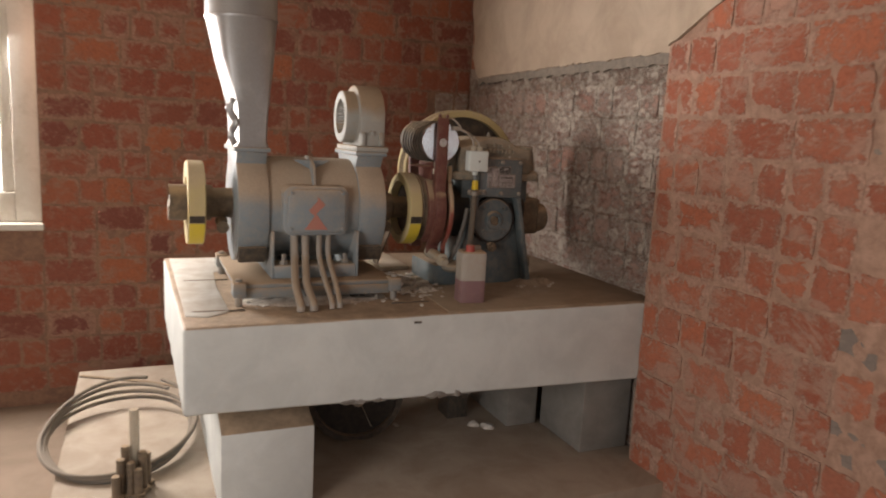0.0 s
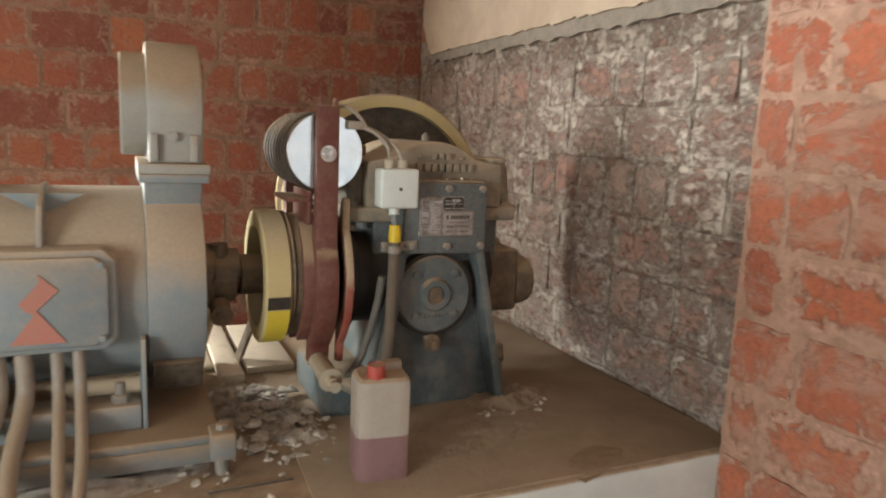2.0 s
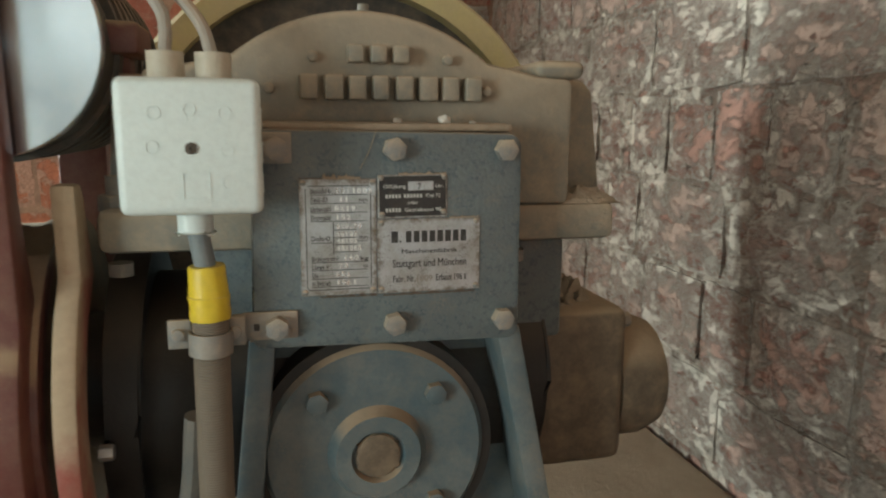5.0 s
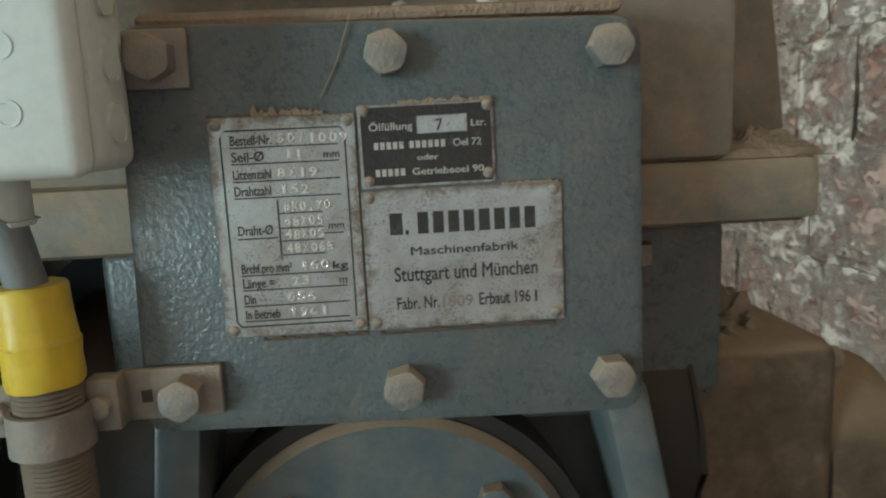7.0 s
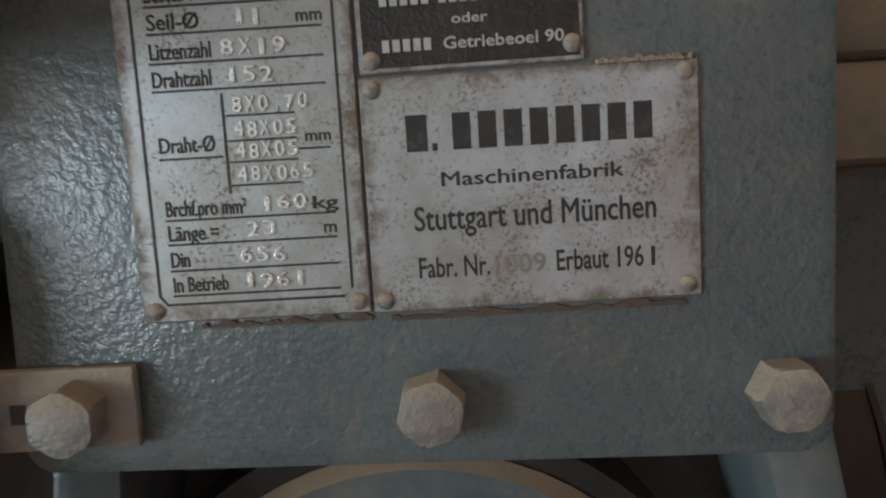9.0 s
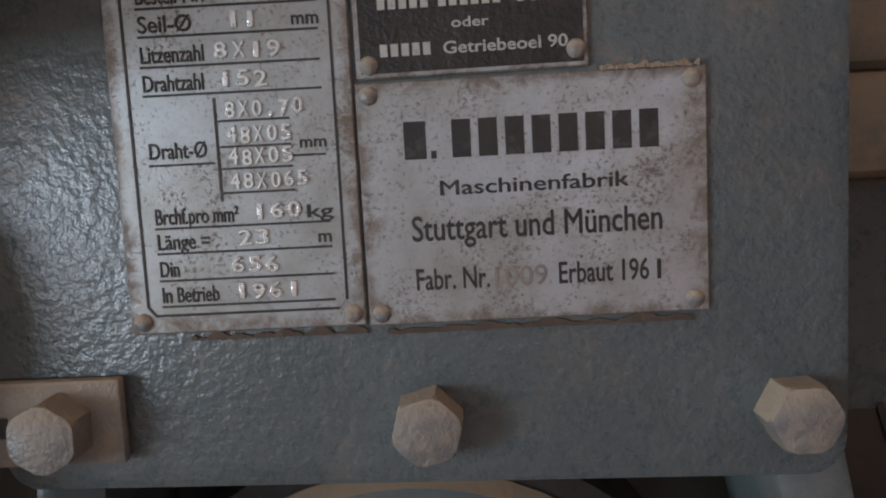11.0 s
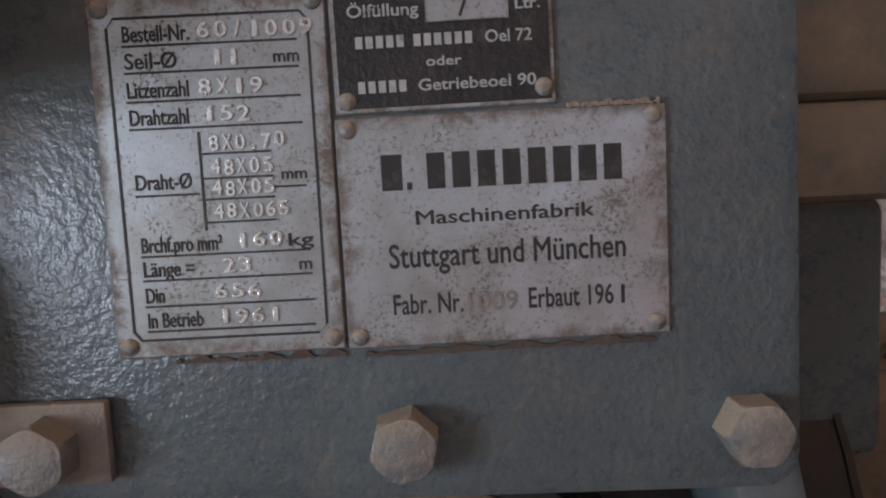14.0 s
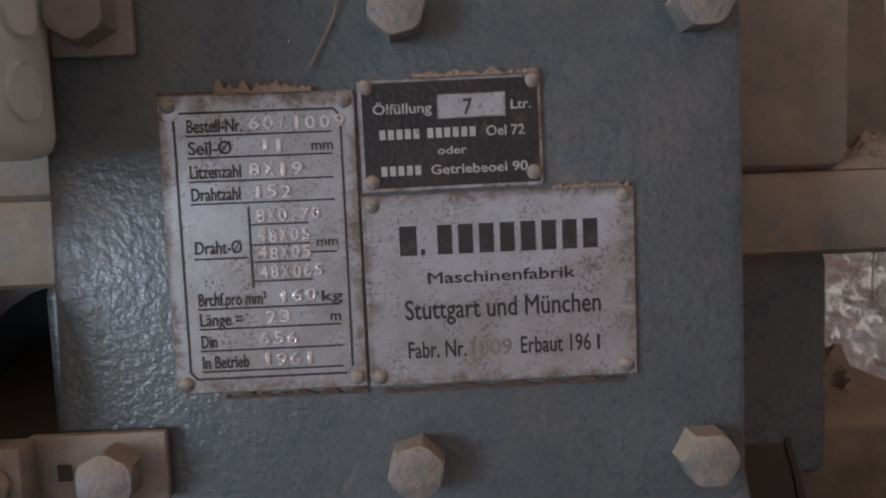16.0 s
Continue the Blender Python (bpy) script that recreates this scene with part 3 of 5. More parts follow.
wall_back = setting("wall_back", join(bed("y", Y_BACK, WIN_X1, 2.3, 0, CEIL, 0.30), box(-2.6, WIN_X0, Y_BACK, Y_BACK + 0.30, 0, CEIL, 0),
                                      box(WIN_X0, WIN_X1, Y_BACK, Y_BACK + 0.30, 0, WIN_Z0, 0), box(WIN_X0, WIN_X1, Y_BACK, Y_BACK + 0.30, WIN_Z1, CEIL, 0)),
                    M_MORTAR, "bare red brick wall with smeared mortar joints", "wall")
wall_right = setting("wall_right", bed("x", X_WALL, Y_PIER - 0.02, Y_BACK, 0, CEIL, 0.25, amount=0.007), M_MORTAR_LIME, "brick wall with flaking grey-white limewash", "wall")
pier = setting("wall_pier", join(bed("x", X_PIER, 0.98, Y_PIER, 0, CEIL, 0.088 + 0.2), box(X_PIER + 0.03, X_PIER + 0.28, -2.2, -1.02, 0, CEIL, 0), box(X_PIER + 0.03, X_PIER + 0.28, 0.62, 0.98, 0, CEIL, 0), box(X_PIER + 0.03, X_PIER + 0.28, -1.02, 0.62, 1.87, CEIL, 0), box(X_PIER + 0.03, X_PIER + 0.28, -1.02, 0.62, 0, 1.13, 0),
                                 box(X_PIER + 0.004, X_WALL + 0.02, Y_PIER - 0.004, Y_PIER, 0, CEIL, 0)),
               M_MORTAR_PIER, "projecting red brick pier with smeared mortar", "wall")
setting("wall_left", join(box(-2.6, -2.4, -2.4, -1.35, 0, CEIL, 0), box(-2.6, -2.4, 0.65, 4.55, 0, CEIL, 0), box(-2.6, -2.4, -1.35, 0.65, 0, 0.85, 0), box(-2.6, -2.4, -1.35, 0.65, 2.35, CEIL, 0)),
        M_WHITE_WALL, "dull brownish plastered wall with a window opening", "wall")
# The opening here is added for the rear fill light.
setting("wall_front", join(box(-2.4, -1.45, -2.4, -2.2, 0, CEIL, 0), box(-0.15, 2.3, -2.4, -2.2, 0, CEIL, 0), box(-1.45, -0.15, -2.4, -2.2, 0, 0.9, 0), box(-1.45, -0.15, -2.4, -2.2, 2.3, CEIL, 0)), M_WHITE_WALL, "dull brownish plastered wall with a window opening", "wall")


def plaster_panel(name, poly, x0, x1, seed, label):
    """Old render left on a wall, its lower edge broken."""
    out, n = [], len(poly)
    for i in range(n):
        (a, b), (c, d) = poly[i], poly[(i + 1) % n]
        steps = max(1, int(math.hypot(c - a, d - b) / 0.02))
        for k in range(steps):
            t = k / steps
            u, w = a + (c - a) * t, b + (d - b) * t
            if w < CEIL - 0.02:
                w += 0.010 * noise.noise(Vector((u * 14, w * 14, seed))) + 0.006 * noise.noise(Vector((u * 50, w * 50, seed)))
            out.append((u, w))
    return setting(name, prism(out, "x", x0, x1, 0), M_PLASTER, label, "plaster")


plaster_panel("plaster_band", [(Y_PIER + 0.004, 1.992), (2.6, 1.990), (3.1, 1.987), (3.7, 1.980), (4.02, 1.972), (4.06, 2.03), (4.12, 2.10), (4.10, 2.22), (4.15, 2.4), (4.14, CEIL), (Y_PIER + 0.004, CEIL)], 2.043, X_WALL + 0.004, 3, "cream old plaster on the upper wall")
plaster_panel("plaster_patch", [(1.74, 2.19), (1.92, 2.13), (2.12, 2.03), (Y_PIER, 2.0), (Y_PIER, CEIL), (1.30, CEIL), (1.35, 2.47)], X_PIER - 0.014, X_PIER + 0.004, 7, "cream old plaster over the brick pier")
edge_line = []
for i in range(90):
    y = Y_PIER + 0.006 + (4.03 - Y_PIER) * i / 89
    edge_line.append((y, 1.948 - 0.008 * (i / 89) + 0.016 * noise.noise(Vector((y * 16, 0, 4))) + 0.006 * noise.noise(Vector((y * 60, 0, 4)))))
setting("trim", rough_up(prism(edge_line + [(4.03, 1.990), (Y_PIER + 0.006, 2.0)], "x", 2.054, X_WALL - 0.002, 0), 0.0012, 40), M_PLASTER_EDGE, "rough grey broken edge below the plaster", "trim")

# window in the back wall
window = tagged(thing("window_1", (-1.0, Y_BACK, WIN_Z0), "white painted timber window in a brick wall, daylight behind", "window", exact=True), kind="structure")
for x0, x1, z0, z1 in ((WIN_X1 - 0.13, WIN_X1, WIN_Z0, WIN_Z1), (WIN_X0, WIN_X0 + 0.08, WIN_Z0, WIN_Z1), (WIN_X0 + 0.08, WIN_X1 - 0.13, WIN_Z0, WIN_Z0 + 0.16), (WIN_X0 + 0.08, WIN_X1 - 0.13, WIN_Z1 - 0.08, WIN_Z1)):
    part("window_frame", join(box(x0, x1, Y_BACK + 0.07, Y_BACK + 0.13, z0, z1, 0.006)), M_FRAME, window, exact=True)
part("window_sash", join(box(WIN_X1 - 0.19, WIN_X1 - 0.132, Y_BACK + 0.09, Y_BACK + 0.125, WIN_Z0 + 0.162, WIN_Z1 - 0.082, 0.005)), M_FRAME, window, exact=True)
part("window_sill", box(WIN_X0, WIN_X1 + 0.01, Y_BACK - 0.03, Y_BACK + 0.07, WIN_Z0 - 0.035, WIN_Z0, 0.004), M_FRAME, window, "pale window sill", exact=True)
pane = part("pane", box(WIN_X0 + 0.082, WIN_X1 - 0.192, Y_BACK + 0.105, Y_BACK + 0.109, WIN_Z0 + 0.162, WIN_Z1 - 0.082, 0), M_GLASS, window, exact=True)
pane.visible_shadow = False
tagged(part("backdrop", box(-3.2, 0.6, 5.2, 5.22, 0.2, 3.4, 0), M_OUTSIDE, exact=True), "bright daylight outside", "backdrop", kind="structure")

# concrete machine bed
bed_top = bmesh.new()
rows_ = []
for x, y in ((0.172, 2.173), (X_WALL - 0.004, 2.173), (X_WALL - 0.004, 3.42), (0.156, 3.42)):
    drop = 0.672 - 0.042 * (x - 0.17) / 1.85
    rows_.append((bed_top.verts.new((x, y, drop)), bed_top.verts.new((x, y, BED))))
bed_top.faces.new([r[0] for r in rows_])
bed_top.faces.new([r[1] for r in rows_])
for a, b in zip(rows_, rows_[1:] + rows_[:1]):
    bed_top.faces.new((a[0], b[0], b[1], a[1]))
bmesh.ops.recalc_face_normals(bed_top, faces=bed_top.faces)
bevel(bed_top, 0.012, 3)
bmesh.ops.subdivide_edges(bed_top, edges=[e for e in bed_top.edges if e.calc_length() > 0.3], cuts=30, use_grid_fill=True)
slab = tagged(thing("machine_bed", (1.1, 2.8, 0.65), "white-painted concrete machine bed covered in brown dust", "machine bed", exact=True))
part("slab", rough_up(bed_top, 0.0022, 9), M_CONCRETE, slab, exact=True)
# Bare white paint whose paleness also paints in the window's glare.
part("bare_glare_patch", rough_up(prism([(0.190, 2.33), (0.26, 2.30), (0.335, 2.36), (0.33, 2.75), (0.345, 3.05), (0.50, 3.10), (0.52, 3.38), (0.180, 3.38)], "z", BED - 0.004, BED + 0.0032, 0.002), 0.0006, 20), M_CONCRETE_BARE_GLARE, slab, "swept white-painted patch", exact=True)
part("screed", rough_up(prism([(1.10, 2.19), (2.06, 2.19), (2.06, 3.40), (1.16, 3.40)], "z", BED - 0.004, BED + 0.0035, 0.002), 0.0008, 20), M_DUSTSCREED, slab, "dusty screed layer", exact=True)
part("front_chip", rough_up(box(0.955, 0.985, 2.168, 2.176, 0.938, 0.946, 0.002), 0.002, 60), M_DARKCAST, slab, exact=True)
chips = random.Random(8)
for i in range(16):
    lump = bmesh.new()
    r = chips.uniform(0.012, 0.028)
    bmesh.ops.create_icosphere(lump, subdivisions=2, radius=r)
    x = 0.70 + 0.032 * i + chips.uniform(-0.01, 0.01)
    rough_up(lump, 0.6 * r, 0.9 / r, i)
    lump.transform(Matrix.Translation((x, 2.182 + chips.uniform(0, 0.03), 0.672 - 0.042 * (x - 0.17) / 1.85 + 0.25 * r)) @ Matrix.Diagonal((1.5, 1, 0.7, 1)))
    part("broken_edge", lump, M_CONCRETE_GREY, slab, "broken grey concrete edge", exact=True)
tagged(part("support_pier", prism([(2.215, 0.271), (2.215, 0.575), (2.43, 0.640), (3.30, 0.640), (3.30, 0.271)], "x", 0.292, 0.612, 0.006), M_CONCRETE, exact=True), "white-painted concrete support below the machine bed", "support", "bed supports")
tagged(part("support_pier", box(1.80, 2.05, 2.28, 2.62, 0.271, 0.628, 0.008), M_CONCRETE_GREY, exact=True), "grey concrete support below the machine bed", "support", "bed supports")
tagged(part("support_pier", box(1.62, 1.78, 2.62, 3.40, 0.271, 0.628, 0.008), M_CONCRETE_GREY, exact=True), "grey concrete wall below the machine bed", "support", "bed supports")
setting("plinth", rough_up(box(-0.255, X_WALL - 0.01, 1.95, 3.92, 0.001, 0.27, 0.008), 0.002, 9), M_PLINTH, "low pale concrete plinth with dust and grit", "plinth")

AX_Y, AX_Z = 2.735, 1.305

# lift motor
motor = thing("lift_motor", (0.70, AX_Y, 1.06), "blue-grey electric lift motor, dusty, on a steel base frame", "motor")
part("body", lathe([(0, 0.150), (0, 0.188), (0.004, 0.192), (0.336, 0.192), (0.34, 0.188), (0.34, 0.150)], (0.531, AX_Y, AX_Z), (1, 0, 0), 72), M_BLUE, motor)
for x0, x1 in ((0.425, 0.533), (0.868, 0.972)):
    prof = arc(AX_Y, AX_Z, 0.205, 55, -235, 48) + [(AX_Y - 0.145, 1.515), (AX_Y + 0.145, 1.515)]
    bell = part("end_bell", prism(prof, "x", x0, x1, 0.004), M_BLUE, motor)
    part("flange", box(x0 - 0.010, x1 + 0.010, AX_Y - 0.157, AX_Y + 0.157, 1.5155, 1.532, 0.003), M_BLUE, bell)
    part("skirt", prism([(AX_Y - 0.185, 1.175), (AX_Y - 0.155, 1.115), (AX_Y + 0.155, 1.115), (AX_Y + 0.185, 1.175)], "x", x0 + 0.006, x1 - 0.006, 0.003), M_DARKCAST, bell)
for x in (0.541, 0.855):
    part("side_fin", box(x, x + 0.008, AX_Y - 0.215, AX_Y + 0.2, 1.06, 1.235, 0.002), M_BLUE, motor)
for x0 in (0.549, 0.79):
    part("foot", box(0.549, 0.853, AX_Y - 0.215, AX_Y - 0.14, 1.064, 1.112, 0.004) if x0 < 0.6 else box(0.549, 0.853, AX_Y + 0.14, AX_Y + 0.2, 1.064, 1.112, 0.004), M_BLUE, motor)
for x in (0.588, 0.818):
    part("foot_bolt", join(hexbolt((x, AX_Y - 0.185, 1.112), (0, 0, 1), 0.017, 0.014), rod((x, AX_Y - 0.185, 1.126), (x, AX_Y - 0.185, 1.148), 0.009, seg=12, bev=0.001)), M_BOLT, motor)
part("lifting_web", prism([(-0.07 + 0.70, 1.492), (0.70, 1.455), (0.77, 1.492)], "y", AX_Y - 0.115, AX_Y - 0.107, 0.001), M_BLUE, motor)
part("lifting_rib", prism([(AX_Y - 0.19, 1.40), (AX_Y - 0.165, 1.475), (AX_Y - 0.09, 1.506), (AX_Y - 0.02, 1.506), (AX_Y - 0.02, 1.45), (AX_Y - 0.15, 1.38)], "x", 0.693, 0.703, 0.002), M_BLUE, motor)
cut = 0.022
tb = part("terminal_box", prism([(0.577 + cut, 1.222), (0.820 - cut, 1.222), (0.820, 1.222 + cut), (0.820, 1.405 - cut), (0.820 - cut, 1.405), (0.577 + cut, 1.405), (0.577, 1.405 - cut), (0.577, 1.222 + cut)], "y", 2.515, 2.60, 0.008), M_BLUE, motor)
part("cover", prism([(0.592 + cut, 1.234), (0.805 - cut, 1.234), (0.805, 1.234 + cut), (0.805, 1.393 - cut), (0.805 - cut, 1.393), (0.592 + cut, 1.393), (0.592, 1.393 - cut), (0.592, 1.234 + cut)], "y", 2.503, 2.516, 0.006), M_BLUE, tb)
part("warning_arrow", prism([(0.653, 1.246), (0.737, 1.246), (0.700, 1.296), (0.694, 1.304), (0.728, 1.338), (0.698, 1.366), (0.700, 1.352), (0.668, 1.316), (0.676, 1.306), (0.690, 1.296)], "y", 2.5005, 2.504, 0), M_ARROW, tb, "faded red lightning arrow")
for x in (0.604, 0.793):
    for z in (1.248, 1.379):
        part("screw", rod((x, 2.503, z), (x, 2.497, z), 0.006, seg=12, bev=0.001), M_BLUE, tb)
for i, (x, bx, by) in enumerate(((0.625, 0.610, 2.335), (0.665, 0.655, 2.335), (0.717, 0.724, 2.352), (0.752, 0.752, 2.357))):
    r = 0.0145 if i < 2 else 0.0105
    part("conduit", tube([(x, 2.548, 1.224), (x + 0.001, 2.54, 1.14), (x - 0.014 * (1 if i < 2 else -0.3), 2.44, 1.06), (bx, by + 0.01, 1.01), (bx, by, SLAB + 0.001)], r, 12), M_CABLE, motor)
for x0, x1, r in ((0.972, 1.0, 0.07), (1.0, 1.05, 0.058), (1.05, 1.063, 0.03)):
    part("bearing", rod((x0, AX_Y, AX_Z), (x1, AX_Y, AX_Z), r, seg=40, bev=0.005), M_BROWNCAST, motor)
part("oil_cup", rod((1.013, AX_Y - 0.02, 1.35), (1.013, AX_Y - 0.02, 1.376), 0.02, seg=20), M_BROWNCAST, motor)
part("drain_boss", join(rod((1.013, AX_Y - 0.02, 1.25), (1.013, AX_Y - 0.085, 1.235), 0.021, seg=20), rod((1.013, AX_Y - 0.085, 1.235), (1.013, AX_Y - 0.089, 1.234), 0.013, seg=20, bev=0)), M_BROWNCAST, motor)
part("bearing", rod((0.345, AX_Y, AX_Z + 0.012), (0.426, AX_Y, AX_Z + 0.012), 0.056, seg=36, bev=0.005), M_BROWNCAST, motor)
part("drain_boss", rod((0.385, AX_Y - 0.02, 1.25), (0.385, AX_Y - 0.085, 1.235), 0.021, seg=20), M_BROWNCAST, motor)
fly = part("handwheel", ring([(0, 0.100), (0, 0.150), (0.004, 0.155), (0.056, 0.155), (0.060, 0.150), (0.060, 0.100), (0.046, 0.095), (0.014, 0.095)], (0.262, AX_Y, AX_Z + 0.012), (1, 0, 0)), M_YELLOW_DUST, motor, "dusty yellow handwheel with a black mark")
part("hub", join(rod((0.205, AX_Y, AX_Z + 0.012), (0.35, AX_Y, AX_Z + 0.012), 0.066, seg=40, bev=0.004), rod((0.285, AX_Y, AX_Z + 0.012), (0.300, AX_Y, AX_Z + 0.012), 0.099, seg=40, bev=0)), M_BROWNCAST, fly)


def arc_band(x0, x1, r, a0, a1, cz=AX_Z):
    """A thin strip round the shaft's axis; angles from the front (-y), upward."""
    inner, outer = [], []
    for i in range(17):
        a = radians(a0 + (a1 - a0) * i / 16)
        inner.append((AX_Y - (r - 0.001) * math.cos(a), cz + (r - 0.001) * math.sin(a)))
        outer.append((AX_Y - (r + 0.0012) * math.cos(a), cz + (r + 0.0012) * math.sin(a)))
    return prism(outer + inner[::-1], "x", x0, x1, 0)


part("black_mark", arc_band(0.266, 0.318, 0.155, -22, -12, AX_Z + 0.012), M_BLACK, fly)
part("yellow_mark", arc_band(0.266, 0.318, 0.155, -68, -23, AX_Z + 0.012), M_YELLOW, fly)

# cooling blower on the motor's right bell
blower = thing("cooling_blower", (0.92, AX_Y, 1.532), "pale grey cast blower on the motor, dusty", "blower")
YB = AX_Y - 0.020
prof = [(YB - 0.128, 1.552), (YB + 0.128, 1.552)] + arc(YB, 1.656, 0.126, 0, 180, 24) + []
part("volute", prism(prof, "x", 0.876, 0.974, 0.006), M_BLOWER, blower)
part("base_flange", box(0.858, 0.984, YB - 0.145, YB + 0.145, 1.5325, 1.552, 0.003), M_BLOWER, blower)
part("inlet", ring([(0, 0.066), (0, 0.096), (0.004, 0.099), (0.046, 0.099), (0.046, 0.066)], (0.830, YB, 1.660), (1, 0, 0), 40), M_BLOWER, blower)
part("inlet_mesh", join(*[box(0.838, 0.841, YB - math.sqrt(0.0044 - k * k), YB + math.sqrt(0.0044 - k * k), 1.66 + k - 0.002, 1.66 + k + 0.002, 0) for k in [-0.06 + 0.012 * i for i in range(11)]]), M_DARKCAST, blower)
part("side_ring", ring([(0, 0.062), (0, 0.074), (0.006, 0.074), (0.006, 0.062)], (0.974, YB, 1.662), (1, 0, 0), 40), M_BLOWER, blower)
part("side_cover", rod((0.974, YB, 1.662), (0.977, YB, 1.662), 0.060, seg=36, bev=0.001), M_DARKCAST, blower)
part("lug", join(rod((0.920, YB - 0.121, 1.602), (0.920, YB - 0.138, 1.602), 0.009, seg=14)), M_BLOWER, blower)
for x in (0.886, 0.956):
    part("clamp", join(box(x - 0.007, x + 0.007, YB - 0.139, YB - 0.127, 1.556, 1.606, 0.002)), M_BLOWER, blower)
part("label_strip", box(0.975, 0.9765, YB - 0.10, YB - 0.088, 1.585, 1.628, 0), M_YELLOW, blower)

# air duct on the left bell
duct = thing("air_duct", (0.48, AX_Y, 1.532), "galvanised sheet air duct rising from the motor", "duct")


def loft(rings_):
    bm = bmesh.new()
    vs = [[bm.verts.new(p) for p in r] for r in rings_]
    for a, b in zip(vs, vs[1:]):
        n = len(a)
        for i in range(n):
            bm.faces.new((a[i], a[(i + 1) % n], b[(i + 1) % n], b[i]))
    return bm


def squircle(cx, cy, z, hx, hy, power, n=40):
    out = []
    for i in range(n):
        a = 2 * math.pi * (i + 0.5) / n
        c, s = math.cos(a), math.sin(a)
        k = (abs(c) ** power + abs(s) ** power) ** (-1 / power)
        out.append((cx + hx * k * c, cy + hy * k * s, z))
    return out


part("neck", loft([squircle(0.479, AX_Y, 1.5325, 0.062, 0.15, 12), squircle(0.479, AX_Y, 1.55, 0.054, 0.146, 12), squircle(0.479, AX_Y, 1.62, 0.056, 0.147, 12), squircle(0.479, AX_Y, 1.690, 0.061, 0.151, 12)]), M_ZINC, duct)
part("cone", loft([squircle(0.479, AX_Y, 1.688, 0.063, 0.153, 12), squircle(0.478, AX_Y, 1.694, 0.063, 0.153, 10), squircle(0.466, AX_Y, 1.85, 0.10, 0.145, 4), squircle(0.458, AX_Y, 1.985, 0.127, 0.13, 2)]), M_ZINC, duct)
part("pipe", loft([squircle(0.458, AX_Y, 1.980, 0.129, 0.132, 2), squircle(0.458, AX_Y, 1.988, 0.131, 0.134, 2), squircle(0.458, AX_Y, 1.996, 0.127, 0.13, 2), squircle(0.458, AX_Y, 2.4, 0.127, 0.13, 2), squircle(0.458, AX_Y, CEIL - 0.001, 0.127, 0.13, 2)]), M_ZINC, duct)
part("loose_tape", rough_up(tube([(0.414, 2.585, 1.70), (0.400, 2.590, 1.66), (0.418, 2.588, 1.62), (0.405, 2.59, 1.57), (0.42, 2.588, 1.54)], 0.012, 8), 0.006, 40), M_ZINC, duct)

# motor base frame
frame_base = thing("base_frame", (0.70, 2.72, SLAB), "dusty blue-grey steel base frame under the motor", "base frame")
part("top_plate", box(0.405, 0.985, 2.455, 3.02, 1.046, 1.064, 0.003), M_BLUE_DIRTY, frame_base)
part("front_beam", prism([(2.455, 1.046), (2.455, 1.010), (2.466, 1.010), (2.466, 1.046)], "x", 0.42, 0.97, 0.001), M_BLUE_DIRTY, frame_base)
part("rear_beam", box(0.42, 0.97, 3.0, 3.012, 1.010, 1.046, 0.001), M_BLUE_DIRTY, frame_base)
for x in (0.395, 0.965):
    for y in (2.43, 2.99):
        c = part("corner_lug", box(x, x + 0.045, y, y + 0.06, 1.02, 1.072, 0.005), M_BLUE_DIRTY, frame_base)
        part("jack_leg", rod((x + 0.022, y + 0.028, SLAB + 0.001), (x + 0.022, y + 0.028, 1.02), 0.013, seg=16), M_BOLT, c)
        part("jack_bolt", hexbolt((x + 0.022, y + 0.028, 1.072), (0, 0, 1), 0.012, 0.010), M_BOLT, c)
for x in (0.55, 0.70, 0.86):
    part("rubber_block", box(x - 0.03, x + 0.03, 2.50, 2.56, SLAB + 0.001, 1.046, 0.004), M_DARKCAST, frame_base)
for y0, x0, x1 in ((2.392, 0.26, 0.43), (2.384, 0.955, 1.105), (2.885, 0.26, 0.43)):
    tagged(part("steel_strip", box(x0, x1, y0, y0 + 0.007, SLAB + 0.0005, SLAB + 0.005, 0.001), M_DARKCAST), "dark steel strip lying flush on the machine bed", "steel strip", "strips on the bed")

# gearbox
gear = thing("gearbox", (1.49, 2.74, SLAB), "grey-green cast worm gearbox of a lift machine, dusty", "gearbox")
part("pedestal", prism([(1.335, SLAB + 0.001), (1.668, SLAB + 0.001), (1.588, 1.37), (1.378, 1.37)], "y", 2.642, 2.90, 0.006), M_GREEN, gear)
part("bearing_boss", rod((1.474, 2.622, 1.266), (1.474, 2.644, 1.266), 0.098, seg=56, bev=0.002), M_OILSHADE, gear)
for s, a, b in ((1, 1.668, 1.588), (-1, 1.335, 1.378)):
    part("pedestal_rim", prism([(a - s * 0.020, SLAB + 0.001), (a, SLAB + 0.001), (b, 1.37), (b - s * 0.020, 1.37)], "y", 2.592, 2.6415, 0.003), M_GREEN, gear)
# The worm parts' near black paints in the shade between brake and gearbox.
part("worm_housing", join(rod((1.28, AX_Y, 1.29), (1.63, AX_Y, 1.29), 0.105, seg=48, bev=0.004)), M_OILSHADE, gear)
part("worm_flange", rod((1.272, AX_Y, 1.295), (1.295, AX_Y, 1.295), 0.125, seg=48, bev=0.003), M_OILSHADE, gear)
part("worm_seal", rod((1.24, AX_Y, 1.30), (1.272, AX_Y, 1.30), 0.06, seg=32), M_OILSHADE, gear)
# Darker brown than the other dusty housings: its shade is in the colour.
end = part("end_housing", box(1.60, 1.733, 2.675, 2.84, 1.195, 1.354, 0.012, 3), M_BROWNCAST, gear, "brown dust-covered end housing")
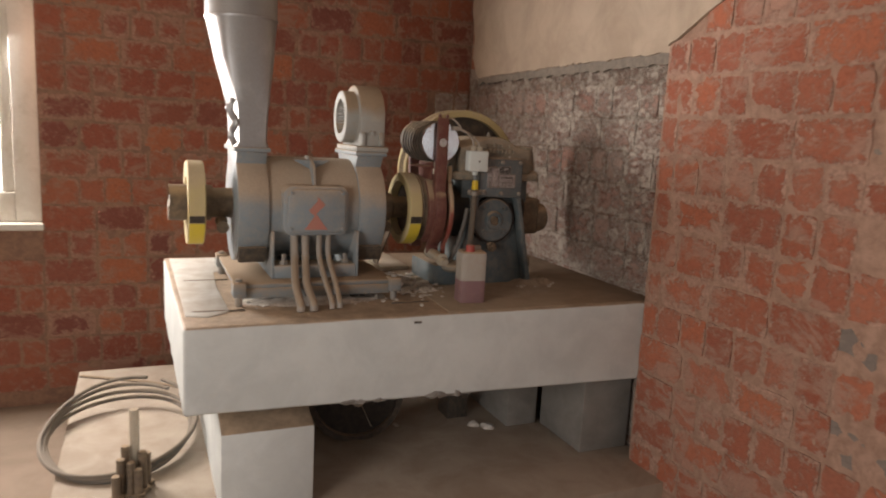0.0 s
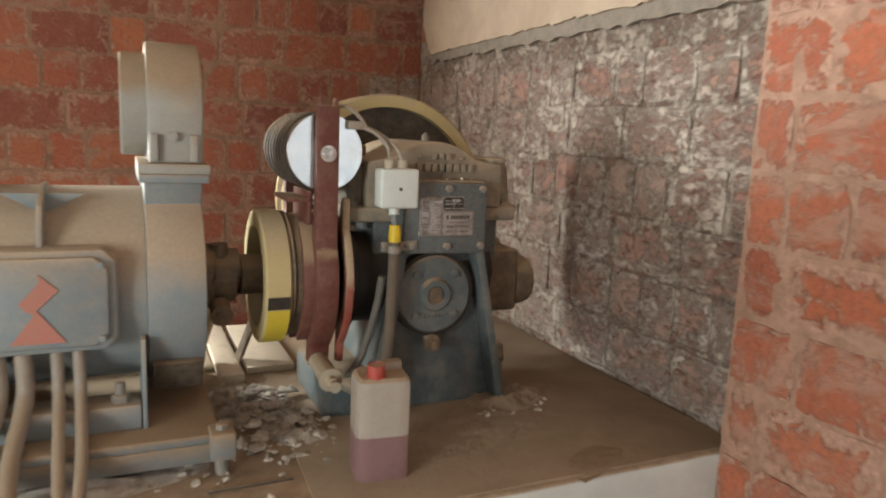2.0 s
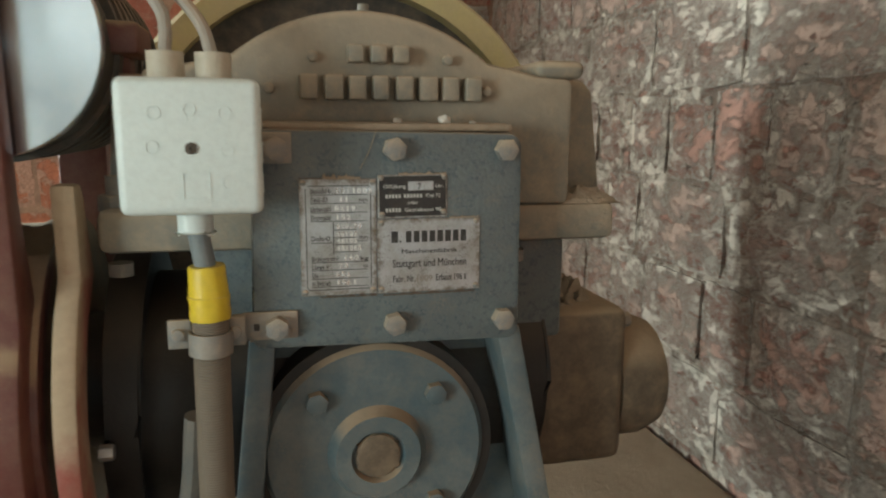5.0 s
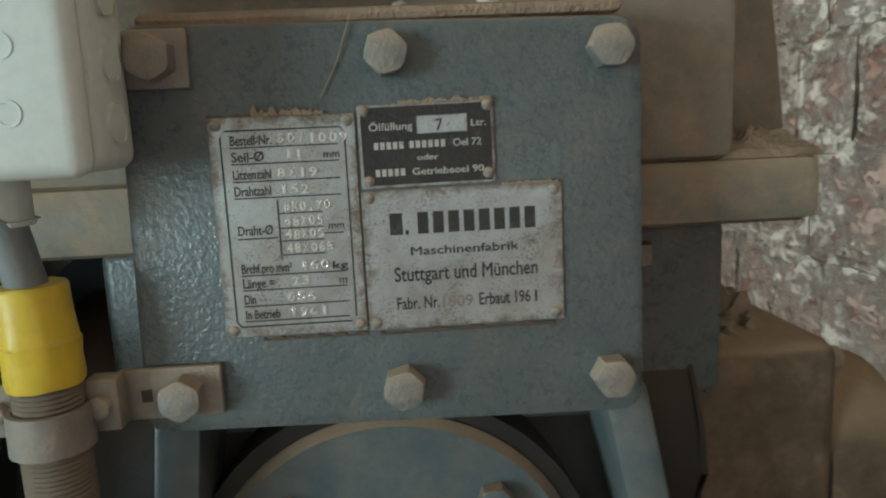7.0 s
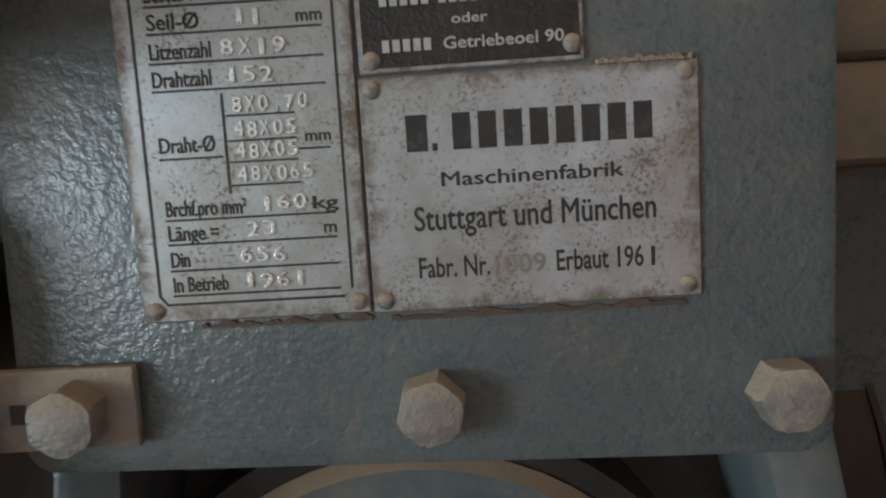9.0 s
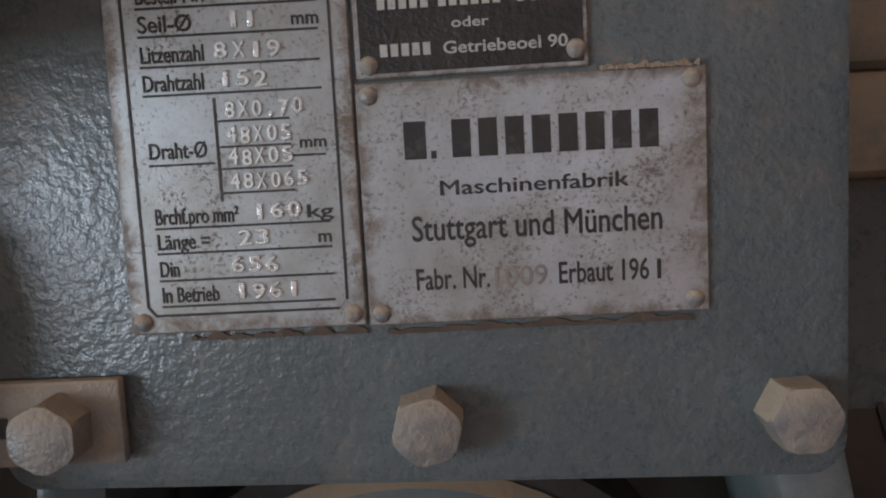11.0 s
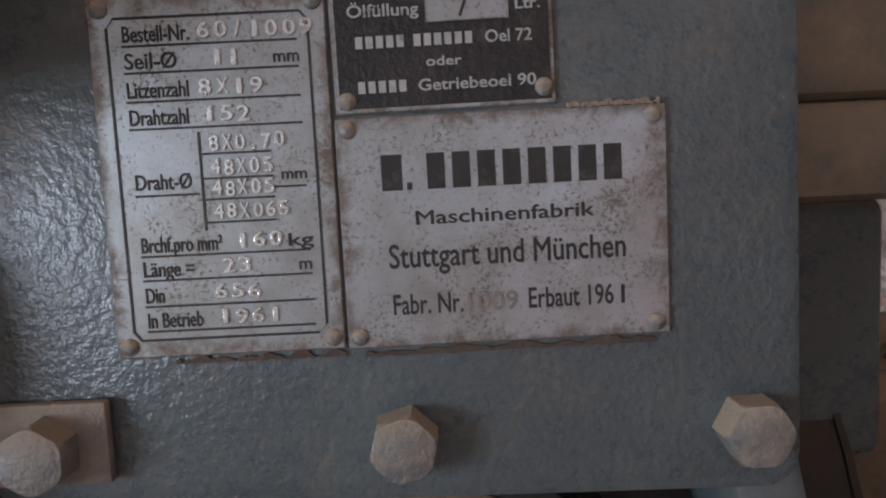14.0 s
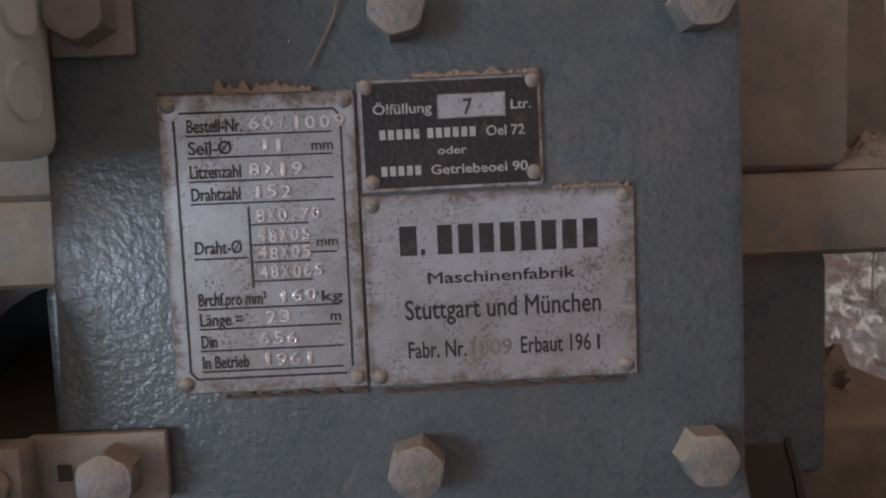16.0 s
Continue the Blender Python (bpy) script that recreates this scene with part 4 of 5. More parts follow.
part("end_cap", lathe([(0, 0.066), (0.035, 0.066), (0.055, 0.058), (0.066, 0.035), (0.068, 0.0)][:4], (1.733, 2.745, 1.262), (1, 0, 0)), M_BROWNCAST, end)
part("end_bolt", hexbolt((1.733, 2.70, 1.335), (1, 0, 0), 0.008, 0.012), M_BOLT, end)
part("lower_housing", box(1.329, 1.652, 2.637, 2.92, 1.33, 1.4275, 0.006, 3), M_HAMMER, gear, exact=True)
part("joint_flange", rough_up(box(1.262, 1.6865, 2.606, 2.95, 1.428, 1.462, 0.008), 0.001, 30), M_GREEN_DUSTY, gear, exact=True)
part("upper_block", prism([(1.264, 1.462), (1.690, 1.462), (1.688, 1.478), (1.678, 1.556), (1.670, 1.567), (1.640, 1.571), (1.285, 1.562), (1.272, 1.552)], "y", 2.645, 2.94, 0.006), M_GREEN_DUSTY, gear, exact=True)
crown = [(1.640, 1.46), (1.640, 1.566), (1.606, 1.568), (1.588, 1.572)] + arc(1.464, 1.455, 0.158, 50, 130, 26) + [(1.340, 1.572), (1.322, 1.568), (1.300, 1.566), (1.300, 1.46)]
part("dome", prism(crown, "y", 2.602, 2.92, 0.007), M_GREEN_DUSTY, gear, "dust-covered domed upper housing", exact=True)
part("shoulder_lip", rough_up(box(1.606, 1.648, 2.60, 2.80, 1.566, 1.580, 0.006, 3), 0.0012, 40), M_GREEN_DUSTY, gear, exact=True)
part("nipple", join(rod((1.476, 2.70, 1.610), (1.476, 2.70, 1.624), 0.009, seg=16), rod((1.476, 2.70, 1.624), (1.476, 2.70, 1.630), 0.005, seg=16)), M_GREEN_DUSTY, gear, exact=True)
for i in range(8):
    w = (0.013, 0.014, 0.013, 0.012, 0.013, 0.014, 0.013, 0.013)[i]
    x = 1.424 + i * 0.0178
    part("raised_letter_bar", join(box(x - 0.004, x - 0.004 + w, 2.606, 2.622, 1.545, 1.563, 0.002)), M_GREEN_DUSTY, gear)
for i in range(3):
    part("raised_letter_bar", box(1.455 + i * 0.017, 1.467 + i * 0.017, 2.606, 2.622, 1.572, 1.585, 0.002), M_GREEN_DUSTY, gear)
for x, z in ((1.398, 1.553), (1.43, 1.576), (1.532, 1.576), (1.563, 1.553)):
    part("rivet", rod((x, 2.622, z), (x, 2.611, z), 0.004, seg=10, bev=0.001), M_GREEN_DUSTY, gear)
for x in (1.285,):
    part("flange_bolt", join(hexbolt((x, 2.645, 1.462), (0, 0, 1), 0.013, 0.012), rod((x, 2.645, 1.474), (x, 2.645, 1.486), 0.007, seg=12)), M_BOLT, gear)
for x in (1.60, 1.285):
    part("flange_bolt", hexbolt((x, 2.645, 1.422), (0, 0, -1), 0.010, 0.010), M_BOLT, gear)
part("top_bracket", join(box(1.262, 1.31, 2.64, 2.70, 1.552, 1.562, 0.002), hexbolt((1.287, 2.668, 1.562), (0, 0, 1), 0.014, 0.014)), M_MAROON, gear)

# oil chamber cover with its bolts
COVER_Y = 2.558
chamber = part("oil_chamber", box(1.375, 1.580, 2.572, 2.64, 1.360, 1.524, 0.007, 3), M_HAMMER, gear, exact=True)
cover = part("cover_plate", prism(arc(1.387, 1.513, 0.010, 180, 90, 5) + arc(1.568, 1.510, 0.011, 90, 0, 6) + arc(1.570, 1.368, 0.010, 0, -90, 5) + arc(1.382, 1.371, 0.009, -90, -180, 5), "y", COVER_Y, 2.5735, 0.003), M_HAMMER, gear, "grey-green hammered cover plate", exact=True)
part("dust_layer", rough_up(box(1.385, 1.573, 2.562, 2.612, 1.5215, 1.5275, 0.003), 0.0025, 60), M_DUST, gear, exact=True)
for x, z in ((1.393, 1.510), (1.4785, 1.509), (1.5645, 1.5085), (1.391, 1.380), (1.4785, 1.377), (1.565, 1.376)):
    y = COVER_Y - (0.003 if x < 1.4 else 0)
    b = part("bolt", hexbolt((x, y, z), (0, -1, 0), 0.0088, 0.0095), M_BOLT, cover, exact=True)
part("corner_tab", box(1.382, 1.405, COVER_Y - 0.003, COVER_Y, 1.499, 1.521, 0.001), M_BOLT, cover, exact=True)

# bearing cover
part("bearing_recess", ring([(0, 0.088), (0, 0.098), (0.012, 0.098), (0.012, 0.088)], (1.474, 2.611, 1.266), (0, 1, 0)), M_OILSHADE, gear)
disc = part("bearing_cover", lathe([(0.022, 0.090), (0.004, 0.090), (0, 0.086), (0, 0.040), (-0.006, 0.036), (-0.010, 0.034), (-0.010, 0.022), (-0.004, 0.020), (-0.004, 0.008)], (1.474, 2.606, 1.266), (0, 1, 0), 56), M_GREEN, gear)
part("center_plug", rod((1.474, 2.602, 1.266), (1.474, 2.598, 1.266), 0.018, seg=24), M_BROWNCAST, disc)
for a in (45, 135, 225, 315):
    x, z = 1.474 + 0.067 * math.cos(radians(a)), 1.266 + 0.067 * math.sin(radians(a))
    part("bolt", hexbolt((x, 2.606, z), (0, -1, 0), 0.009, 0.008), M_GREEN, disc)
for i in range(7):
    part("raised_letter_bar", box(1.444 + i * 0.0085, 1.450 + i * 0.0085, 2.6035, 2.607, 1.212, 1.221, 0.001), M_GREEN, disc)
for i in range(2):
    part("raised_letter_bar", box(1.466 + i * 0.0085, 1.472 + i * 0.0085, 2.6035, 2.607, 1.227, 1.235, 0.001), M_GREEN, disc)
part("drain_plug", join(rod((1.472, 2.622, 1.152), (1.472, 2.600, 1.152), 0.020, seg=24), hexbolt((1.472, 2.600, 1.148), (0, -1, 0), 0.011, 0.014)), M_BROWNCAST, gear)
part("base_knob", rod((1.69, 2.80, 1.04), (1.755, 2.78, 1.04), 0.032, seg=28, bev=0.01), M_GREEN_DUSTY, gear)
boss = bmesh.new()
bmesh.ops.create_icosphere(boss, subdivisions=3, radius=1.0)
boss.transform(Matrix.Translation((1.300, 2.64, 1.068)) @ Matrix.Diagonal((0.042, 0.06, 0.026, 1)))
part("dusty_boss", rough_up(boss, 0.002, 40), M_GREEN_DUSTY, gear)
part("base_block", box(1.225, 1.36, 2.635, 2.90, SLAB + 0.001, 1.075, 0.01), M_GREEN, gear, "dark green cast foot below the brake")

# brake between motor and gearbox
brake = thing("brake", (1.20, AX_Y, SLAB), "maroon drum brake with a polished steel magnet disc", "brake")
wheel = part("coupling_wheel", ring([(0, 0.112), (0, 0.142), (0.004, 0.147), (0.050, 0.147), (0.054, 0.142), (0.054, 0.06), (0.036, 0.058), (0.030, 0.105)], (1.092, AX_Y, AX_Z - 0.004), (1, 0, 0)), M_YELLOW_DUST, brake, "dusty yellow coupling wheel with a black mark")
part("black_mark", arc_band(1.096, 1.142, 0.147, -18, -7, AX_Z - 0.004), M_BLACK, wheel)
part("yellow_mark", arc_band(1.096, 1.142, 0.147, -80, -19, AX_Z - 0.004), M_YELLOW, wheel)
part("hub", rod((1.060, AX_Y, AX_Z), (1.13, AX_Y, AX_Z), 0.044, seg=36, bev=0.003), M_BROWNCAST, wheel)
part("web", rod((1.122, AX_Y, AX_Z), (1.13, AX_Y, AX_Z), 0.110, seg=40, bev=0), M_BLACK, wheel)
part("drum", lathe([(0, 0.03), (0, 0.138), (0.006, 0.142), (0.012, 0.136), (0.060, 0.136), (0.074, 0.142), (0.085, 0.142), (0.085, 0.03)], (1.147, AX_Y, AX_Z), (1, 0, 0), 64), M_BROWNCAST, brake)


def arm_profile(y_top, z_top, r_out, r_in, z_low):
    """An arm that comes straight down and bows round the drum's front."""
    a0 = math.degrees(math.acos(max(-1, min(1, (AX_Y - y_top) / r_out))))
    out = [(AX_Y - r_out * math.cos(radians(a0 + (-52 - a0) * i / 20)), AX_Z + r_out * math.sin(radians(a0 + (-52 - a0) * i / 20))) for i in range(21)]
    inn = [(AX_Y - r_in * math.cos(radians(-52 + (a0 + 8 + 52) * i / 20)), AX_Z + r_in * math.sin(radians(-52 + (a0 + 8 + 52) * i / 20))) for i in range(21)]
    low = [(AX_Y - 0.105, z_low), (AX_Y - 0.085, z_low)]
    return [(y_top, z_top)] + out + low + inn + [(y_top + 0.024, AX_Z + 0.17), (y_top + 0.018, z_top)]


arm = part("front_arm", prism(arm_profile(2.574, 1.676, 0.182, 0.150, 1.125), "x", 1.188, 1.235, 0.004), M_MAROON, brake)
for x in (1.192, 1.223):
    part("fork_tip", box(x, x + 0.009, 2.576, 2.59, 1.672, 1.690, 0.002), M_MAROON, arm)
part("thin_arm", prism(arm_profile(2.600, 1.485, 0.178, 0.148, 1.12), "x", 1.252, 1.268, 0.003), M_REDPAINT, brake, "dusty red thin brake arm")
part("shoe", prism(arc(AX_Y, AX_Z, 0.162, 128, 235, 24) + arc(AX_Y, AX_Z, 0.146, 235, 128, 24), "x", 1.166, 1.240, 0.002), M_MAROON, brake)
part("rear_arm", prism([(2 * AX_Y - u, w) for u, w in arm_profile(2.574, 1.66, 0.182, 0.150, 1.125)], "x", 1.188, 1.235, 0.004), M_MAROON, brake)
part("bracket", join(box(1.135, 1.19, 2.60, 2.74, 1.478, 1.486, 0.002), box(1.178, 1.186, 2.60, 2.74, 1.43, 1.50, 0.002)), M_MAROON, brake)
part("wear_pin", hexbolt((1.27, 2.60, 1.29), (1, 0, 0), 0.006, 0.010), M_BOLTZ, brake)
spring = part("spring_tube", rod((1.211, 2.66, 1.128), (1.211, 2.525, 1.118), 0.021, seg=24, bev=0.004), M_CREAM, brake, "cream spring tube")
part("spring_rod", join(rod((1.211, 2.525, 1.118), (1.211, 2.487, 1.115), 0.010, seg=14), hexbolt((1.211, 2.515, 1.117), (0, -1, 0), 0.013, 0.010)), M_CREAM, spring)
mag = part("magnet_body", rod((1.213, 2.612, 1.581), (1.213, 2.86, 1.581), 0.078, seg=48, bev=0.004), M_DARKCAST, brake)
for k in range(7):
    part("rib", ring([(0, 0.076), (0, 0.083), (0.012, 0.083), (0.012, 0.076)], (1.213, 2.64 + 0.03 * k, 1.581), (0, 1, 0), 48), M_DARKCAST, mag)
part("magnet_disc", lathe([(0.012, 0.070), (0.012, 0.076), (0.010, 0.079), (0.001, 0.079), (0, 0.078)], (1.213, 2.600, 1.581), (0, 1, 0), 72), M_STEEL, brake, "polished steel disc")
nut = part("nut", join(hexbolt((1.2125, 2.573, 1.579), (0, -1, 0), 0.0135, 0.010), rod((1.2125, 2.563, 1.579), (1.2125, 2.556, 1.579), 0.0075, seg=16), rod((1.2125, 2.575, 1.579), (1.2125, 2.5725, 1.579), 0.0165, seg=24, bev=0.0005)), M_BOLTZ, brake)
part("terminal", rough_up(box(1.275, 1.31, 2.63, 2.69, 1.575, 1.598, 0.004), 0.001, 50), M_MAROON, brake)

# traction sheave and ropes
sheave = thing("traction_sheave", (1.493, 3.0, 1.44), "traction sheave with a dusty yellow rim and dark web", "sheave")
part("rim", ring([(0, 0.254), (0, 0.282), (0.006, 0.287), (0.02, 0.287), (0.026, 0.274), (0.034, 0.287), (0.042, 0.274), (0.05, 0.287), (0.058, 0.274), (0.066, 0.287), (0.074, 0.274), (0.082, 0.287), (0.10, 0.287), (0.10, 0.254)], (1.493, 2.985, 1.44), (0, 1, 0), 96), M_YELLOW_DUST, sheave)
part("web", join(rod((1.493, 3.015, 1.44), (1.493, 3.03, 1.44), 0.256, seg=72, bev=0), ring([(0, 0.168), (0, 0.172), (0.006, 0.172), (0.006, 0.168)], (1.493, 3.010, 1.44), (0, 1, 0), 64)), M_DARKCAST, sheave)
part("axle", rod((1.493, 2.93, 1.44), (1.493, 3.16, 1.44), 0.05, seg=32), M_DARKCAST, sheave)
for k in range(4):
    y = 3.014 + 0.016 * k
    rope = tagged(part("hoist_rope", tube([(1.493 + 0.281 * math.cos(radians(a)), y, 1.44 + 0.281 * math.sin(radians(a))) for a in range(100, 201, 8)] + [(1.17, y, 1.20), (1.09, y, SLAB + 0.001)], 0.0055, 8, 3), M_BROWNCAST), "greasy steel hoist rope over the sheave", "rope", "hoist ropes")

# deflector pulley under the bed
pulley = thing("deflector_pulley", (0.93, 2.75, 0.52), "dark dusty deflector pulley under the machine bed", "pulley")
part("rim", ring([(0, 0.175), (0, 0.20), (0.03, 0.19), (0.06, 0.20), (0.06, 0.175)], (0.93, 2.70, 0.505), (0.12, 1, 0), 64), M_DARKCAST, pulley)
part("web", rod((0.932, 2.725, 0.505), (0.934, 2.737, 0.505), 0.178, seg=48, bev=0), M_BLACK, pulley)
part("axle", join(rod((0.925, 2.66, 0.505), (0.94, 2.80, 0.505), 0.026, seg=24), rod((0.90, 2.40, 0.505), (0.93, 2.66, 0.505), 0.001, seg=6, bev=0)), M_CREAM, pulley)
part("hanger", box(0.90, 0.96, 2.79, 2.81, 0.48, 0.699, 0.003), M_DARKCAST, pulley)
tagged(part("steel_beam", box(1.40, 1.50, 2.80, 2.92, 0.301, 0.699, 0.004), M_DARKCAST), "dark steel post under the machine bed", "post")
for x, y, s in ((1.49, 2.70, 0.03), (1.54, 2.66, 0.035), (1.09, 2.85, 0.025), (1.15, 2.80, 0.02)):
    bm = bmesh.new()
    bmesh.ops.create_icosphere(bm, subdivisions=2, radius=s)
    bm.transform(Matrix.Translation((x, y, 0.30 + s * 0.45)) @ Matrix.Diagonal((1, 1, 0.5, 1)))
    tagged(part("rubble_lump", rough_up(bm, 0.012, 30, x), M_RUBBLE), "pale broken mortar lump on the plinth", "rubble", "rubble on the plinth")

# junction box, conduit and clamp
JX0, JX1, JZ0, JZ1, JY = 1.2985, 1.3850, 1.4695, 1.5545, 2.505
jbox = thing("junction_box", (1.342, 2.53, JZ0), "white plastic cable junction box on a conduit", "junction box", exact=True)
part("lid", box(JX0, JX1, JY, JY + 0.012, JZ0, JZ1, 0.0075, 4), M_WHITEPLASTIC, jbox, exact=True)
part("body", box(JX0 + 0.0012, JX1 - 0.0012, JY + 0.0122, JY + 0.050, JZ0 + 0.001, JZ1 - 0.001, 0.006, 3), M_WHITEPLASTIC, jbox, exact=True)
part("lid_screw", join(rod((1.3425, JY + 0.001, 1.5115), (1.3425, JY - 0.0015, 1.5115), 0.0036, seg=18, bev=0.0006), box(1.3395, 1.3455, JY - 0.0021, JY - 0.0014, 1.5108, 1.5122, 0), box(1.3418, 1.3432, JY - 0.0021, JY - 0.0014, 1.5085, 1.5145, 0)), M_DARKCAST, jbox, exact=True)
for x, z in ((1.322, 1.533), (1.3425, 1.535), (1.363, 1.533), (1.320, 1.512), (1.364, 1.510), (1.364, 1.490)):
    part("moulded_mark", ring([(0, 0.0034), (0, 0.0042), (0.0006, 0.0042), (0.0006, 0.0034)], (x, JY - 0.0004, z), (0, 1, 0), 20), M_WHITEPLASTIC, jbox, exact=True)
for a, b, c, d in ((1.3365, 1.3535, 1.4800, 1.4808), (1.3365, 1.3535, 1.4960, 1.4968), (1.3365, 1.3373, 1.4808, 1.4960), (1.3527, 1.3535, 1.4808, 1.4960)):
    part("moulded_frame", box(a, b, JY - 0.0005, JY + 0.0003, c, d, 0), M_WHITEPLASTIC, jbox, exact=True)
for z in (1.487, 1.508, 1.53):
    part("side_boss", rod((JX1 - 0.002, JY + 0.03, z), (JX1 + 0.0002, JY + 0.03, z), 0.007, seg=18, bev=0.0005), M_WHITEPLASTIC, jbox, exact=True)
for x in (1.3268, 1.3560):
    part("gland", rod((x, JY + 0.03, JZ1 - 0.001), (x, JY + 0.03, JZ1 + 0.015), 0.0115, seg=20), M_CREAM, jbox, exact=True)
part("outlet", rod((1.340, JY + 0.03, JZ0 + 0.001), (1.340, JY + 0.03, JZ0 - 0.0145), 0.0115, seg=24), M_WHITEPLASTIC, jbox, exact=True)
conduit = thing("conduit", (1.33, 2.555, BED), "dusty flexible conduit with yellow tape, clamped to the gearbox", "conduit", exact=True)
part("inner_tube", rod((1.341, 2.536, 1.456), (1.345, 2.540, 1.425), 0.0072, seg=18, bev=0), M_GREYPLASTIC, conduit, exact=True)
part("yellow_tape", rough_up(lathe([(0, 0.0133), (0.003, 0.0139), (0.010, 0.0135), (0.0165, 0.0142), (0.0175, 0.0135), (0.026, 0.0129), (0.037, 0.0124), (0.038, 0.0116)], (1.346, 2.540, 1.393), (-0.02, 0.0, 1), 28), 0.0007, 140), M_TAPE, conduit, "wrinkled yellow tape", exact=True)
flex = [Vector((1.346, 2.540, 1.396)).lerp(Vector((1.343, 2.548, 1.18)), i / 220) for i in range(221)] + [Vector((1.343, 2.548, 1.18)).lerp(Vector((1.318, 2.54, BED + 0.004)), i / 220) for i in range(1, 221)]
part("flexible_hose", tube(flex, 0.0122, 14, 1, 0.0005), M_FLEX, conduit, exact=True)
part("side_hose", tube([(1.330, 2.57, 1.31), (1.32, 2.58, 1.23), (1.29, 2.59, 1.12), (1.262, 2.61, 1.06)], 0.009, 10), M_FLEX, conduit, exact=True)
clamp = thing("pipe_clamp", (1.36, 2.55, 1.38), "dusty steel strip clamp holding the conduit", "clamp", exact=True)
for a, b, y0, y1 in ((1.3165, 1.3325, 2.545, 2.5485), (1.366, 1.406, COVER_Y - 0.004, COVER_Y - 0.0005), (1.357, 1.369, 2.545, 2.5545)):
    part("strip", box(a, b, y0, y1, 1.3705, 1.3915, 0.001), M_BOLT, clamp, exact=True)
part("collar", ring([(-0.008, 0.0128), (-0.008, 0.0150), (0.008, 0.0150), (0.008, 0.0128)], (1.3455, 2.5405, 1.376), (0.02, 0, 1), 28), M_BOLT, clamp, exact=True)
for x in (1.3235, 1.362):
    part("screw", rod((x, 2.545, 1.381), (x, 2.5415, 1.381), 0.0045, seg=14, bev=0.001), M_BOLT, clamp, exact=True)
part("slot", box(1.3745, 1.3785, COVER_Y - 0.0043, COVER_Y - 0.0038, 1.378, 1.383, 0), M_BLACK, clamp, exact=True)
for pts in (((1.3268, 2.535, 1.567), (1.325, 2.545, 1.597), (1.303, 2.555, 1.624), (1.275, 2.57, 1.638), (1.248, 2.575, 1.644)),
            ((1.3560, 2.535, 1.567), (1.348, 2.545, 1.592), (1.325, 2.565, 1.618), (1.290, 2.575, 1.636), (1.255, 2.585, 1.640)),
            ((1.285, 2.57, 1.634), (1.272, 2.57, 1.655), (1.245, 2.575, 1.678), (1.218, 2.58, 1.677), (1.200, 2.60, 1.660))):
    tagged(part("cable", tube(pts, 0.0042, 10), M_CABLE, exact=True), "grey cable from the junction box to the brake magnet", "cable", "brake cables")
tagged(part("cable_sleeve", rough_up(box(1.244, 1.276, 2.564, 2.592, 1.632, 1.650, 0.003), 0.001, 60), M_CABLE, exact=True), "grey cable end sleeve at the magnet", "cable sleeve")

# rating plates on the cover
PL = COVER_Y


def lettering(body, x, z, height, y, parent, material, width=None, name="lettering", align="LEFT", thick=0.00012, squeeze=1.0):
    """Words in the built-in font, upright, facing -y; z is the baseline and height that of capitals."""
    cu = bpy.data.curves.new(name, "FONT")
    cu.body, cu.size, cu.extrude, cu.resolution_u = body, height / 0.70, thick, 3
    cu.align_x = align
    if material is M_STAMP:
        cu.bevel_depth, cu.bevel_resolution = 0.00013, 1
    tmp = bpy.data.objects.new(name, cu)
    me = bpy.data.meshes.new_from_object(tmp)
    bpy.data.objects.remove(tmp)
    if material is not M_STAMP:
        bold = bmesh.new()
        for k, (dx, dy) in enumerate(((-0.024, 0.0), (0.024, 0.0), (0.0, -0.02), (0.0, 0.02))):
            bold.from_mesh(me)
            bmesh.ops.translate(bold, vec=(dx * height, dy * height, 0.00002 * k), verts=bold.verts[-len(me.vertices):])
        bold.to_mesh(me)
        bold.free()
    xs = [v.co.x for v in me.vertices]
    k = width / (max(xs) - min(xs)) if width and xs else squeeze
    x0 = min(xs) if width and align == "LEFT" else 0
    me.transform(Matrix.Translation(Vector((x, y, z)) - BASE[parent]) @ pose(0, 0, 0, 90) @ Matrix.Diagonal((k, 1, 1, 1)) @ Matrix.Translation((-x0, 0, 0)))
    me.materials.clear()
    me.materials.append(material)
    ob = new(name, me)
    ob.parent = parent
    BASE[ob] = BASE[parent]
    return ob


def plate(name, x0, x1, z0, z1, material, label, tilt):
    t = thing(name, ((x0 + x1) / 2, PL, (z0 + z1) / 2), label, "rating plate", "rating plates", exact=True)
    ob = part("plate", box(x0, x1, PL - 0.0012, PL - 0.0001, z0, z1, 0.0004, 1), material, t, exact=True)
    t.rotation_euler = (0, radians(tilt), 0)
    return t


def rivets(t, spots, r=0.0022):
    for x, z in spots:
        bm = lathe([(0, r), (0.0006, r), (0.0012, r * 0.75), (0.0015, r * 0.3)], (x, PL - 0.001, z), (0, -1, 0), 16)
        part("rivet", bm, M_BOLT, t, exact=True)


def bar(x0, x1, z0, z1, parent, material, name="line", y=PL - 0.0012):
    return part(name, box(x0, x1, y - 0.0002, y + 0.0002, z0, z1, 0), material, parent, exact=True)


# data plate
D0, D1, DZ0, DZ1 = 1.4092, 1.4653, 1.4010, 1.4878
W, H = D1 - D0, DZ1 - DZ0
data = plate("data_plate", D0, D1, DZ0, DZ1, M_PLATE, "stamped aluminium data plate riveted to the gearbox", 0.0)
rivets(data, [(D0 + 0.003, DZ1 - 0.003), (D1 - 0.003, DZ1 - 0.003), (D0 + 0.003, DZ0 + 0.003), (D1 - 0.003, DZ0 + 0.003)])


def du(u):
    return D0 + W * u


def dv(v):
    return DZ1 - H * v


